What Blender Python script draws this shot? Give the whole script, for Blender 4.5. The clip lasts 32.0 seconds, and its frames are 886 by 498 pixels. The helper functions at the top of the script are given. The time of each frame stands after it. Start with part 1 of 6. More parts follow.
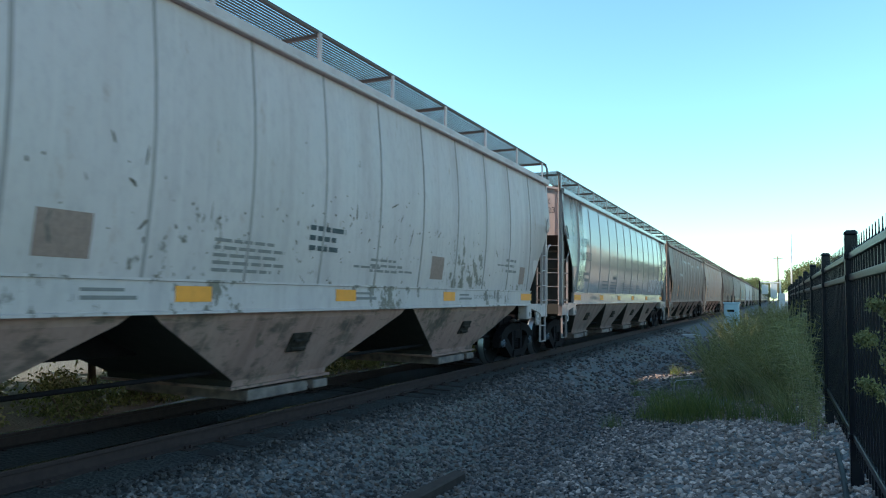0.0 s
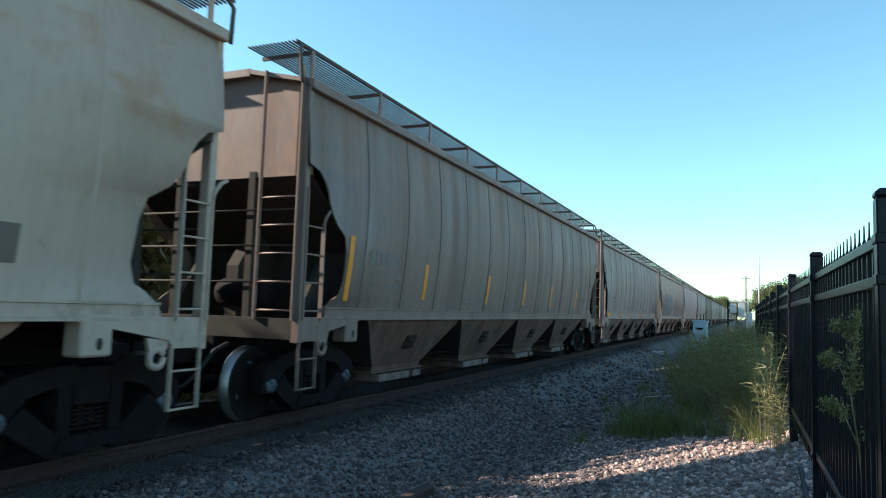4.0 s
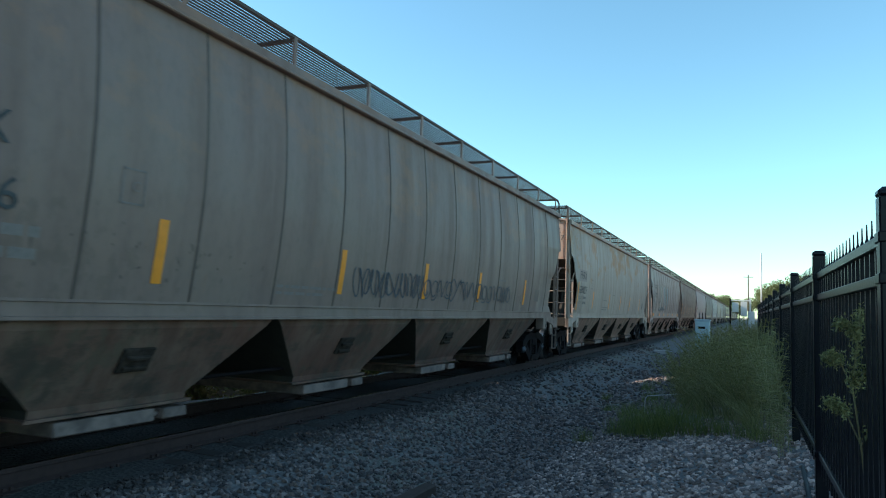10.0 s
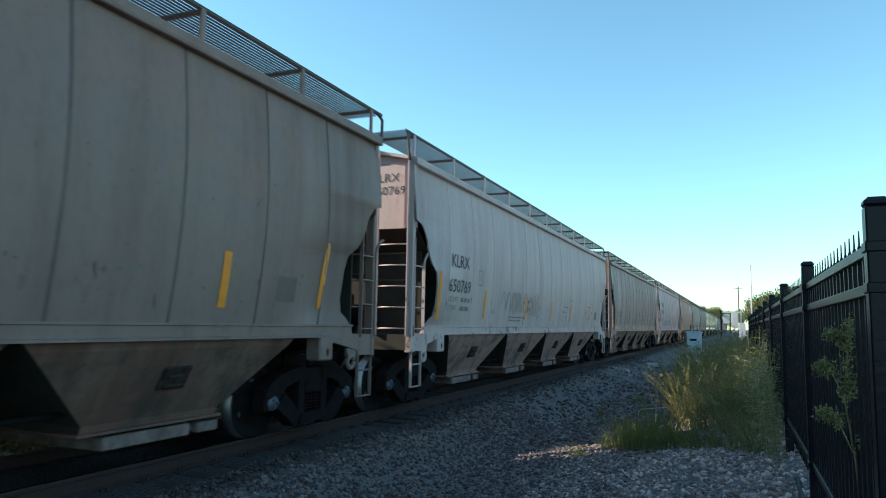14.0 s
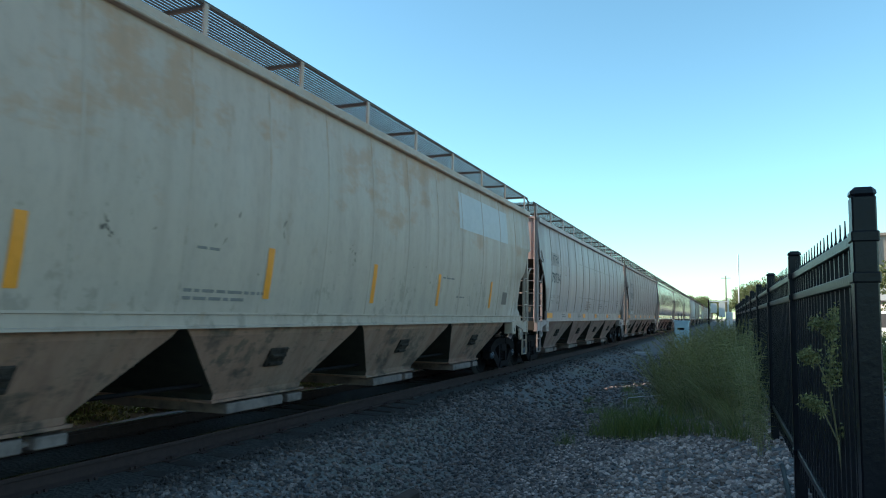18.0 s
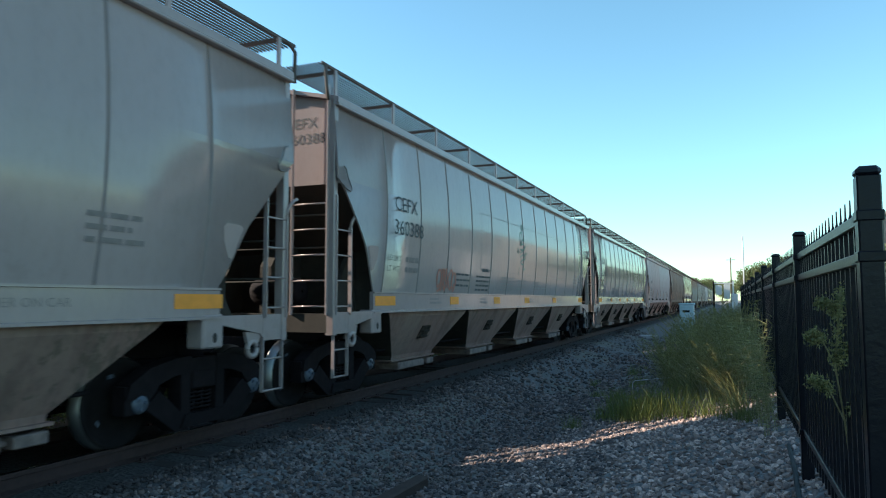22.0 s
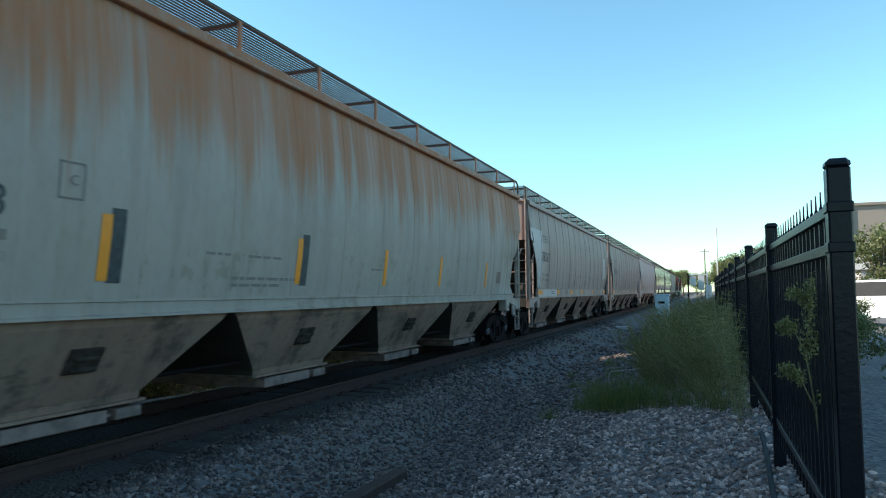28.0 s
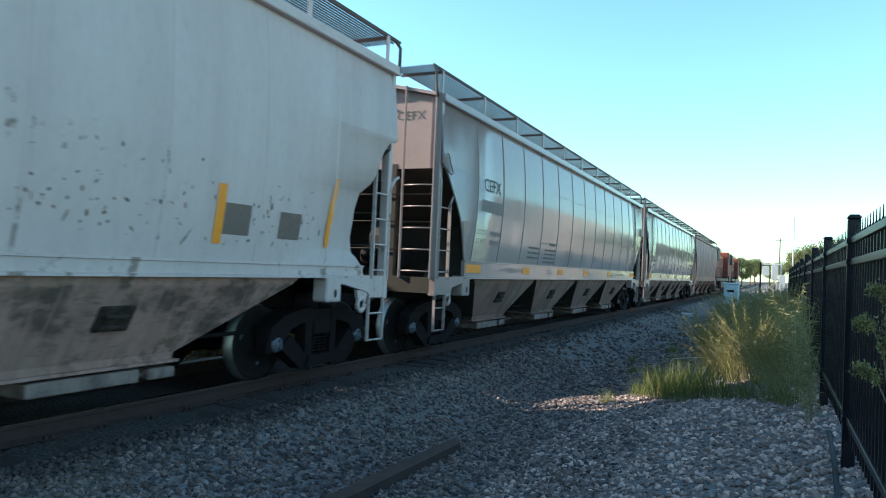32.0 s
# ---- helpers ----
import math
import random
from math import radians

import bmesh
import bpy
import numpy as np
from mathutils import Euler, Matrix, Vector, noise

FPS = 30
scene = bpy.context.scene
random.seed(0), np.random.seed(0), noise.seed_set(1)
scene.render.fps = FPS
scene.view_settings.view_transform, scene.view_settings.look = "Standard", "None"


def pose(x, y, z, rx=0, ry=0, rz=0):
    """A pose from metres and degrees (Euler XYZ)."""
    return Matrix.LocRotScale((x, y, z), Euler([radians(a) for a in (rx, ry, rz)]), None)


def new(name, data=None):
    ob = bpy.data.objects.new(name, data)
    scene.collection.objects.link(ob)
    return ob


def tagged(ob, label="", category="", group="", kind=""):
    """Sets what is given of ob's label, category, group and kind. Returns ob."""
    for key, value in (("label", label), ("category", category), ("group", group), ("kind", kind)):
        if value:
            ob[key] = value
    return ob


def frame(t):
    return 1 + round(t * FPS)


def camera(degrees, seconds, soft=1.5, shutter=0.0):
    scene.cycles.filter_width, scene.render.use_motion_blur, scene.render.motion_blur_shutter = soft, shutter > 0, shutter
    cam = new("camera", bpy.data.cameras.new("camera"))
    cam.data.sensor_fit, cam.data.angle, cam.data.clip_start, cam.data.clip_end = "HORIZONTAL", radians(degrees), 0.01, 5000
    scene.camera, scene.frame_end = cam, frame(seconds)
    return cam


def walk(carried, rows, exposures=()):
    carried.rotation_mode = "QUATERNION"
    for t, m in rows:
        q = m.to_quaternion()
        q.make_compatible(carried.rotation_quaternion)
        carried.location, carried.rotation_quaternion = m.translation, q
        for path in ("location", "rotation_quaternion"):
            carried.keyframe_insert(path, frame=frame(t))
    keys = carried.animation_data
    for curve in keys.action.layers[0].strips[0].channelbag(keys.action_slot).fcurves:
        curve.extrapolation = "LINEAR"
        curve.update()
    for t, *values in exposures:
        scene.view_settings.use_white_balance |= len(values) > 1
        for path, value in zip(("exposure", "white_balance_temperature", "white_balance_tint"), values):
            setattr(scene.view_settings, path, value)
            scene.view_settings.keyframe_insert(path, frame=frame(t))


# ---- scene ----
EYE = (0.0, 0.0, 2.0)
LENS = 65.0


def aim(yaw, pitch, roll):
    """The camera's pose at EYE from its yaw (to the left of the track), pitch and roll."""
    return Matrix.Translation(EYE) @ pose(0, 0, 0, 0, 0, yaw) @ pose(0, 0, 0, 90 + pitch) @ pose(0, 0, 0, 0, 0, roll)


cam = camera(LENS, 32.0, soft=1.05, shutter=0.07)
PATH = [
    (0.0, aim(25.58, 3.84, 0.64)),
    (0.5, aim(25.27, 4.43, 0.56)),
    (1.0, aim(25.18, 4.77, 0.55)),
    (1.5, aim(25.02, 4.88, 0.69)),
    (2.0, aim(24.84, 4.95, 0.93)),
    (2.5, aim(24.43, 5.04, 1.29)),
    (3.0, aim(23.95, 5.19, 1.51)),
    (3.5, aim(23.61, 5.09, 1.82)),
    (5.5, aim(23.14, 4.34, 1.61)),
    (6.0, aim(23.11, 4.35, 1.57)),
    (6.5, aim(23.11, 4.35, 1.67)),
    (7.0, aim(23.12, 4.41, 1.76)),
    (7.5, aim(23.18, 4.46, 1.83)),
    (8.0, aim(23.29, 4.46, 1.81)),
    (8.5, aim(23.37, 4.54, 2.01)),
    (9.0, aim(23.48, 4.65, 2.06)),
    (9.5, aim(23.53, 4.74, 2.02)),
    (10.0, aim(23.61, 4.81, 1.85)),
    (10.5, aim(23.64, 4.92, 1.65)),
    (11.0, aim(23.61, 5.05, 1.44)),
    (11.5, aim(23.57, 5.26, 1.30)),
    (12.0, aim(23.51, 5.44, 1.36)),
    (12.5, aim(23.35, 5.66, 1.21)),
    (13.0, aim(23.17, 5.85, 1.07)),
    (13.5, aim(23.02, 6.04, 1.11)),
    (14.0, aim(22.88, 6.16, 0.92)),
    (14.5, aim(22.87, 6.21, 0.67)),
    (16.5, aim(22.60, 6.19, 1.07)),
    (17.0, aim(22.36, 5.91, 1.21)),
    (17.5, aim(22.18, 5.54, 1.09)),
    (18.0, aim(22.01, 5.28, 0.95)),
    (18.5, aim(21.84, 4.97, 1.02)),
    (19.0, aim(21.68, 4.71, 0.94)),
    (19.5, aim(21.61, 4.46, 0.55)),
    (20.0, aim(21.70, 4.29, 0.33)),
    (20.5, aim(22.10, 4.10, 0.66)),
    (21.0, aim(22.37, 4.08, 0.39)),
    (21.5, aim(22.39, 4.15, 0.12)),
    (22.0, aim(22.32, 4.20, -0.08)),
    (22.5, aim(22.23, 4.20, 0.08)),
    (23.0, aim(22.00, 4.18, 0.12)),
    (23.5, aim(21.75, 4.18, 0.09)),
    (24.0, aim(21.57, 4.20, 0.10)),
    (24.5, aim(21.61, 4.20, 0.12)),
    (25.0, aim(21.69, 4.21, 0.36)),
    (25.5, aim(21.72, 4.21, 0.25)),
    (27.5, aim(20.76, 3.80, -0.46)),
    (28.0, aim(20.47, 3.62, -0.52)),
    (28.5, aim(20.39, 3.46, -0.68)),
    (29.0, aim(20.89, 3.28, -0.21)),
    (29.5, aim(22.43, 2.89, 0.43)),
    (30.0, aim(23.57, 2.20, 1.33)),
    (30.5, aim(24.46, 1.63, 2.00)),
    (31.0, aim(25.02, 1.32, 2.42)),
    (31.5, aim(25.47, 1.29, 2.74)),
    (32.0, aim(25.68, 1.47, 2.48)),
]
EXPOSURE = 1.05
walk(cam, PATH, [(t, EXPOSURE + e) for t, e in ((0.0, 0.3), (1.0, 0.22), (3.0, 0.0), (16.0, -0.03), (28.5, 0.0), (30.0, 0.12), (31.0, 0.3), (32.0, 0.35))])

# ---- light ----
SUN_EL, SUN_SIDE = 25.0, 13.0      # height of the sun; how far it stands back along the track from square across
sun_way = Vector((math.cos(radians(SUN_EL)) * math.cos(radians(SUN_SIDE)), math.cos(radians(SUN_EL)) * math.sin(radians(SUN_SIDE)), -math.sin(radians(SUN_EL))))
sun = new("sun", bpy.data.lights.new("sun", "SUN"))
sun.data.energy, sun.data.angle, sun.data.color = 5.0, radians(0.55), (1.0, 0.92, 0.78)
sun.matrix_world = sun_way.to_track_quat("-Z", "Y").to_matrix().to_4x4()
world = bpy.data.worlds.new("sky")
scene.world = world
world.use_nodes = True
wn = world.node_tree.nodes
sky = wn.new("ShaderNodeTexSky")
sky.sky_type, sky.sun_disc = "NISHITA", False
sky.sun_elevation = radians(SUN_EL)
sky.sun_rotation = math.atan2(-sun_way.x, -sun_way.y)
sky.air_density, sky.dust_density, sky.ozone_density = 1.0, 0.2, 1.0
wn["Background"].inputs["Strength"].default_value = 0.131
haze = wn.new("ShaderNodeMix")          # the clear, slightly cyan tone of this sky
haze.data_type, haze.blend_type = "RGBA", "MULTIPLY"
haze.inputs[0].default_value, haze.inputs[7].default_value = 1.0, (0.71, 1.04, 1.03, 1)
world.node_tree.links.new(sky.outputs["Color"], haze.inputs[6])
world.node_tree.links.new(haze.outputs[2], wn["Background"].inputs["Color"])


# ---- materials ----
class Nodes:
    """A small builder for node materials."""

    def __init__(self, name):
        self.mat = bpy.data.materials.new(name)
        self.mat.use_nodes = True
        self.t = self.mat.node_tree
        self.bsdf = self.t.nodes["Principled BSDF"]

    def put(self, socket, value):
        if hasattr(value, "is_output"):
            self.t.links.new(value, socket)
        else:
            socket.default_value = value

    def coords(self, scale=(1, 1, 1), vary=True):
        tc = self.t.nodes.new("ShaderNodeTexCoord")
        out = tc.outputs["Object"]
        if vary:
            info = self.t.nodes.new("ShaderNodeObjectInfo")
            mul = self.t.nodes.new("ShaderNodeVectorMath")
            mul.operation = "SCALE"
            mul.inputs[0].default_value = (37.0, 91.0, 53.0)
            self.put(mul.inputs["Scale"], info.outputs["Random"])
            add = self.t.nodes.new("ShaderNodeVectorMath")
            self.put(add.inputs[0], out)
            self.put(add.inputs[1], mul.outputs[0])
            out = add.outputs[0]
        mp = self.t.nodes.new("ShaderNodeMapping")
        mp.inputs["Scale"].default_value = scale
        self.put(mp.inputs["Vector"], out)
        return mp.outputs[0]

    def noise(self, vec, scale, detail=3.0, rough=0.55):
        n = self.t.nodes.new("ShaderNodeTexNoise")
        n.inputs["Scale"].default_value, n.inputs["Detail"].default_value, n.inputs["Roughness"].default_value = scale, detail, rough
        self.put(n.inputs["Vector"], vec)
        return n.outputs["Fac"]

    def ramp(self, fac, lo, hi, a=0.0, b=1.0):
        m = self.t.nodes.new("ShaderNodeMapRange")
        self.put(m.inputs[0], fac)
        for i, v in enumerate((lo, hi, a, b)):
            m.inputs[i + 1].default_value = v
        m.interpolation_type = "SMOOTHSTEP"
        return m.outputs[0]

    def math(self, op, a, b=0.0):
        m = self.t.nodes.new("ShaderNodeMath")
        m.operation = op
        self.put(m.inputs[0], a)
        self.put(m.inputs[1], b)
        return m.outputs[0]

    def mix(self, fac, a, b):
        m = self.t.nodes.new("ShaderNodeMix")
        m.data_type = "RGBA"
        self.put(m.inputs[0], fac)
        for s, v in ((m.inputs[6], a), (m.inputs[7], b)):
            self.put(s, (*v, 1) if isinstance(v, tuple) else v)
        return m.outputs[2]

    def axis(self, n, vary=False):
        sep = self.t.nodes.new("ShaderNodeSeparateXYZ")
        self.put(sep.inputs[0], self.coords(vary=vary))
        return sep.outputs[n]

    def random(self):
        return self.t.nodes.new("ShaderNodeObjectInfo").outputs["Random"]

    def island(self):
        return self.t.nodes.new("ShaderNodeNewGeometry").outputs["Random Per Island"]

    def bump(self, height, strength, distance=0.02):
        b = self.t.nodes.new("ShaderNodeBump")
        b.inputs["Strength"].default_value, b.inputs["Distance"].default_value = strength, distance
        self.put(b.inputs["Height"], height)
        self.put(self.bsdf.inputs["Normal"], b.outputs[0])

    def done(self, color, rough=0.6, metal=0.0, spec=0.5):
        self.put(self.bsdf.inputs["Base Color"], (*color, 1) if isinstance(color, tuple) else color)
        self.put(self.bsdf.inputs["Roughness"], rough)
        self.put(self.bsdf.inputs["Metallic"], metal)
        self.bsdf.inputs["Specular IOR Level"].default_value = spec
        return self.mat


def car_paint(name, base, rust=0.1, top_rust=0.0, dirt=0.3, specks=0.2, gloss=0.45, runs_down=False, mud=0.0):
    """Weathered paint of a hopper car: streaks that run down the side, stains, rust blooms, chips."""
    n = Nodes(name)
    streak = n.noise(n.coords((1, 2.0, 0.16)), 1.5, 5.0, 0.55)
    broad = n.noise(n.coords((1, 0.6, 0.5)), 1.1, 3.0)
    dust = tuple(c * 0.55 + d * 0.14 for c, d in zip(base, (0.9, 0.78, 0.6)))
    c = n.mix(n.ramp(broad, 0.35, 0.7, 0.0, 0.55 * dirt + 0.1), base, dust)
    c = n.mix(n.ramp(streak, 0.45, 0.75, 0.0, dirt * 0.8), c, tuple(v * 0.6 for v in base))
    if rust:
        blot = n.noise(n.coords((1, 1.6, 0.7)), 2.2, 6.0, 0.65)
        c = n.mix(n.ramp(blot, 0.6, 0.74, 0.0, rust), c, (0.27, 0.13, 0.06))
    if top_rust:
        if runs_down:
            runs = n.noise(n.coords((1, 2.2, 0.12)), 1.9, 5.0, 0.6)
            z = n.math("ADD", n.ramp(n.axis(2), 2.1, 3.9, 0.0, 0.42), runs)
            c = n.mix(n.ramp(z, 0.62, 0.95, 0.0, top_rust), c, (0.34, 0.125, 0.055))
        else:
            runs = n.noise(n.coords((1, 0.62, 1.05)), 1.2, 6.0, 0.68)
            z = n.math("ADD", n.ramp(n.axis(2), 2.3, 3.5, 0.0, 0.14), runs)
            c = n.mix(n.ramp(z, 0.62, 0.76, 0.0, top_rust), c, (0.42, 0.18, 0.075))
    if specks:
        # chips and scuffs, in drifts, mostly on the lower half where loads brush past
        drift = n.math("ADD", n.ramp(n.noise(n.coords((1, 0.5, 0.9)), 1.0, 2.0), 0.35, 0.75, 0.0, 0.22), n.ramp(n.axis(2), 1.6, 3.2, 0.10, -0.08))
        chip = n.math("ADD", n.noise(n.coords((1, 1.0, 0.7)), 6.0, 6.0, 0.68), drift)
        c = n.mix(n.ramp(chip, 0.77, 0.84, 0.0, specks), c, (0.12, 0.085, 0.06))
    if mud:
        # splashed mud and oily smears with ragged edges
        splash = n.noise(n.coords((1, 1.0, 1.5)), 1.5, 7.0, 0.66)
        c = n.mix(n.ramp(splash, 0.50, 0.64, 0.0, mud), c, (0.065, 0.048, 0.038))
        smear = n.noise(n.coords((1, 0.5, 2.2)), 3.0, 6.0, 0.7)
        c = n.mix(n.ramp(smear, 0.56, 0.66, 0.0, mud * 0.8), c, (0.10, 0.070, 0.052))
    # fine mottling of dust and thin run marks
    fine = n.noise(n.coords((1, 1.0, 0.5)), 11.0, 5.0, 0.7)
    c = n.mix(n.ramp(fine, 0.42, 0.72, 0.0, 0.12 + 0.45 * dirt), c, tuple(v * 0.62 for v in base))
    thin = n.noise(n.coords((1, 9.0, 0.35)), 1.6, 4.0, 0.6)
    c = n.mix(n.ramp(thin, 0.55, 0.72, 0.0, 0.06 + 0.45 * dirt), c, tuple(min(0.8, v * 1.22) for v in base))
    n.bump(n.noise(n.coords((1, 0.9, 0.5)), 1.3, 3.0), 0.22, 0.03)
    return n.done(c, n.ramp(streak, 0.3, 0.75, gloss, gloss * 1.5 + 0.06), 0.0, 0.4)


def plain(name, color, rough=0.6, metal=0.0, vary=0.25, scale=6.0, dark=0.5, spec=0.4):
    n = Nodes(name)
    f = n.noise(n.coords(), scale, 4.0, 0.6)
    c = n.mix(n.ramp(f, 0.35, 0.7, 0.0, vary), color, tuple(v * dark for v in color))
    n.bump(n.noise(n.coords(), scale * 6, 3.0), 0.15, 0.01)
    return n.done(c, rough, metal, spec)


BASE = {"rust_runs": (0.348, 0.283, 0.252), "white": (0.546, 0.426, 0.415), "white_worn": (0.504, 0.374, 0.360), "grey": (0.378, 0.276, 0.262), "blue_grey": (0.341, 0.262, 0.252), "tan_grey": (0.350, 0.243, 0.215),
        "cream": (0.465, 0.328, 0.267), "rusty": (0.412, 0.294, 0.243), "brown_grey": (0.221, 0.139, 0.117), "dusty": (0.225, 0.146, 0.127)}
# rust blooms, rust that runs from the roof, dirt, chips, gloss
WEAR = {"white": (0.2, 0, 0.25, 0.75, 0.45), "white_worn": (0.45, 0, 0.35, 0.9, 0.45), "grey": (0.08, 0, 0.25, 0.2, 0.36), "blue_grey": (0.05, 0, 0.12, 0.1, 0.10),
        "tan_grey": (0.12, 0, 0.35, 0.3, 0.45), "cream": (0.3, 0.5, 0.3, 0.3, 0.45), "rusty": (0.35, 0.9, 0.3, 0.2, 0.5), "brown_grey": (0.2, 0.25, 0.4, 0.3, 0.45), "dusty": (0.15, 0.15, 0.4, 0.4, 0.45), "rust_runs": (0.3, 0.95, 0.4, 0.3, 0.5, True)}
PAINT = {k: car_paint("paint_" + k, c, *WEAR[k]) for k, c in BASE.items()}
PAINT["loco_red"] = car_paint("paint_loco_red", (0.22, 0.035, 0.022), 0.1, 0, 0.3, 0.1)
PAINT["loco_black"] = plain("paint_loco_black", (0.03, 0.03, 0.032), 0.5)
# SEAM: darker copies of the paints for the weld ribs, with more rust
# UNDER, SLOPE: shade below floor and end sheets, put into grimy dark colours
UNDER = plain("shaded_underframe_grime", (0.034, 0.027, 0.022), 0.9, 0.0, 0.5, 5.0, 1.6)
SLOPE = plain("slope_sheet_shade", (0.055, 0.038, 0.030), 0.85, 0.0, 0.5, 2.0, 0.5)
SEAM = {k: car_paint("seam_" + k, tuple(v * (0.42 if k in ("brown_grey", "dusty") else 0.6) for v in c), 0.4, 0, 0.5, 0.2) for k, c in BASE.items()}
# the bays under the floor carry splashed mud and brake dust
MUDDY = {k: car_paint("muddy_" + k, tuple(v * w for v, w in zip(c, (0.72, 0.51, 0.45))), 0.4, 0, 0.9, 0.8, 0.6, False, 0.3 if k in ("blue_grey", "grey") else 0.85) for k, c in BASE.items()}
STEEL_DARK = plain("truck_iron", (0.0115, 0.0082, 0.0092), 0.85, 0.0, 0.5, 9.0, 1.7, 0.10)
WHEEL = plain("wheel_steel", (0.013, 0.010, 0.010), 0.8, 0.0, 0.5, 7.0, 1.7, 0.10)
TREAD = plain("polished_tread", (0.36, 0.345, 0.34), 0.42, 1.0, 0.1)
CAP = plain("bearing_cap", (0.10, 0.115, 0.15), 0.5, 0.3, 0.4, 12.0)
GRATE = plain("galvanised_grating", (0.095, 0.075, 0.064), 0.75, 0.0, 0.4, 5.0)
GATE = plain("outlet_gate_paint", (0.25, 0.17, 0.15), 0.7, 0.0, 0.8, 5.0, 0.35)
PATCH_DARK = plain("worn_dark_patch", (0.030, 0.022, 0.019), 0.95, 0.0, 0.7, 9.0, 2.8, 0.08)
YELLOW = plain("reflector_yellow", (0.84, 0.27, 0.02), 0.45, 0.0, 0.35, 9.0, 0.7)
FADED_ORANGE = plain("reflector_faded", (0.42, 0.20, 0.10), 0.6, 0.0, 0.4, 9.0, 0.7)
INK = plain("lettering_black", (0.035, 0.036, 0.04), 0.6, 0.0, 0.5, 12.0, 2.5)
INK_FAINT = plain("lettering_faint", (0.215, 0.17, 0.16), 0.7, 0.0, 0.4, 20.0)
INK_RED = plain("lettering_red_brown", (0.28, 0.16, 0.13), 0.7, 0.0, 0.4, 20.0)
PATCH_TAN = plain("patch_tan", (0.46, 0.285, 0.205), 0.55, 0.0, 0.25, 5.0)
CHIP = plain("paint_chip", (0.12, 0.085, 0.07), 0.8, 0.0, 0.5, 20.0, 2.2)
PATCH_WHITE = plain("patch_white", (0.47, 0.41, 0.41), 0.5, 0.0, 0.15, 5.0)
RUST_DARK = plain("rail_rust", (0.060, 0.030, 0.026), 0.85, 0.1, 0.5, 12.0, 0.5)
RAIL_TOP = plain("rail_head", (0.45, 0.44, 0.43), 0.25, 1.0, 0.1)
TIE = plain("tie_timber", (0.046, 0.030, 0.027), 0.9, 0.0, 0.5, 8.0)
FENCE = plain("fence_black", (0.006, 0.006, 0.010), 0.30, 0.0, 0.3, 8.0, 1.8, 0.22)
CABINET = plain("cabinet_silver", (0.42, 0.52, 0.58), 0.45, 0.3, 0.2)
CONCRETE = plain("concrete", (0.40, 0.38, 0.35), 0.9, 0.0, 0.4, 4.0)
POLE = plain("pole_galvanised", (0.60, 0.60, 0.60), 0.5, 0.5, 0.2)
HOSE = plain("hose_rubber", (0.03, 0.03, 0.03), 0.8)


def leaf(name, color, tip):
    n = Nodes(name)
    c = n.mix(n.island(), color, tip)
    n.bsdf.inputs["Subsurface Weight"].default_value = 0.0
    m = n.done(c, 0.55)
    tr = n.t.nodes.new("ShaderNodeBsdfTranslucent")
    n.put(tr.inputs["Color"], n.mix(n.island(), tuple(min(1, v * 1.5) for v in color), tuple(min(1, v * 1.5) for v in tip)))
    mixs = n.t.nodes.new("ShaderNodeMixShader")
    mixs.inputs[0].default_value = 0.35
    n.put(mixs.inputs[1], n.bsdf.outputs[0])
    n.put(mixs.inputs[2], tr.outputs[0])
    n.t.links.new(mixs.outputs[0], n.t.nodes["Material Output"].inputs[0])
    return m


LEAF = leaf("weed_leaf", (0.098, 0.092, 0.027), (0.260, 0.222, 0.066))
GRASS = leaf("grass_blade", (0.072, 0.104, 0.026), (0.225, 0.215, 0.056))
DRY = leaf("dry_stem", (0.25, 0.20, 0.10), (0.42, 0.36, 0.20))
GOLDEN = leaf("goldenrod_leaf", (0.120, 0.122, 0.044), (0.330, 0.292, 0.120))
TREE = leaf("tree_leaf", (0.052, 0.069, 0.021), (0.130, 0.139, 0.047))
BARK = plain("bark", (0.14, 0.11, 0.08), 0.9, 0, 0.5, 10.0)


def gravel(name, base, warm):
    n = Nodes(name)
    c = n.mix(n.ramp(n.island(), 0.25, 1.0), base, warm)
    c = n.mix(n.ramp(n.noise(n.coords(vary=False), 0.5, 3.0), 0.55, 0.7, 0.0, 0.35), c, (0.15, 0.11, 0.08))
    # some brown and some pale stones among the grey
    c = n.mix(n.ramp(n.math("FRACT", n.math("MULTIPLY", n.island(), 7.3)), 0.80, 0.84, 0.0, 0.6), c, (0.20, 0.115, 0.085))
    # brake dust, rust and the train's shade are put into stones beside the rails
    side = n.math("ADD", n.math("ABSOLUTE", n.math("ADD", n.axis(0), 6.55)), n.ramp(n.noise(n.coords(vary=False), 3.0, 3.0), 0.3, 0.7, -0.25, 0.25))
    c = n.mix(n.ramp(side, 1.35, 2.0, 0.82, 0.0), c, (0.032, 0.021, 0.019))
    f = n.noise(n.coords(vary=False), 40.0, 3.0)
    c = n.mix(n.ramp(f, 0.4, 0.7, 0, 0.4), c, tuple(v * 0.5 for v in base))
    return n.done(c, 0.85)


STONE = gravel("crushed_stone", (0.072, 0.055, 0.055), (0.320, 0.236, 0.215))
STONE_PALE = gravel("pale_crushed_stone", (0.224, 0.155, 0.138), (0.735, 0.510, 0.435))


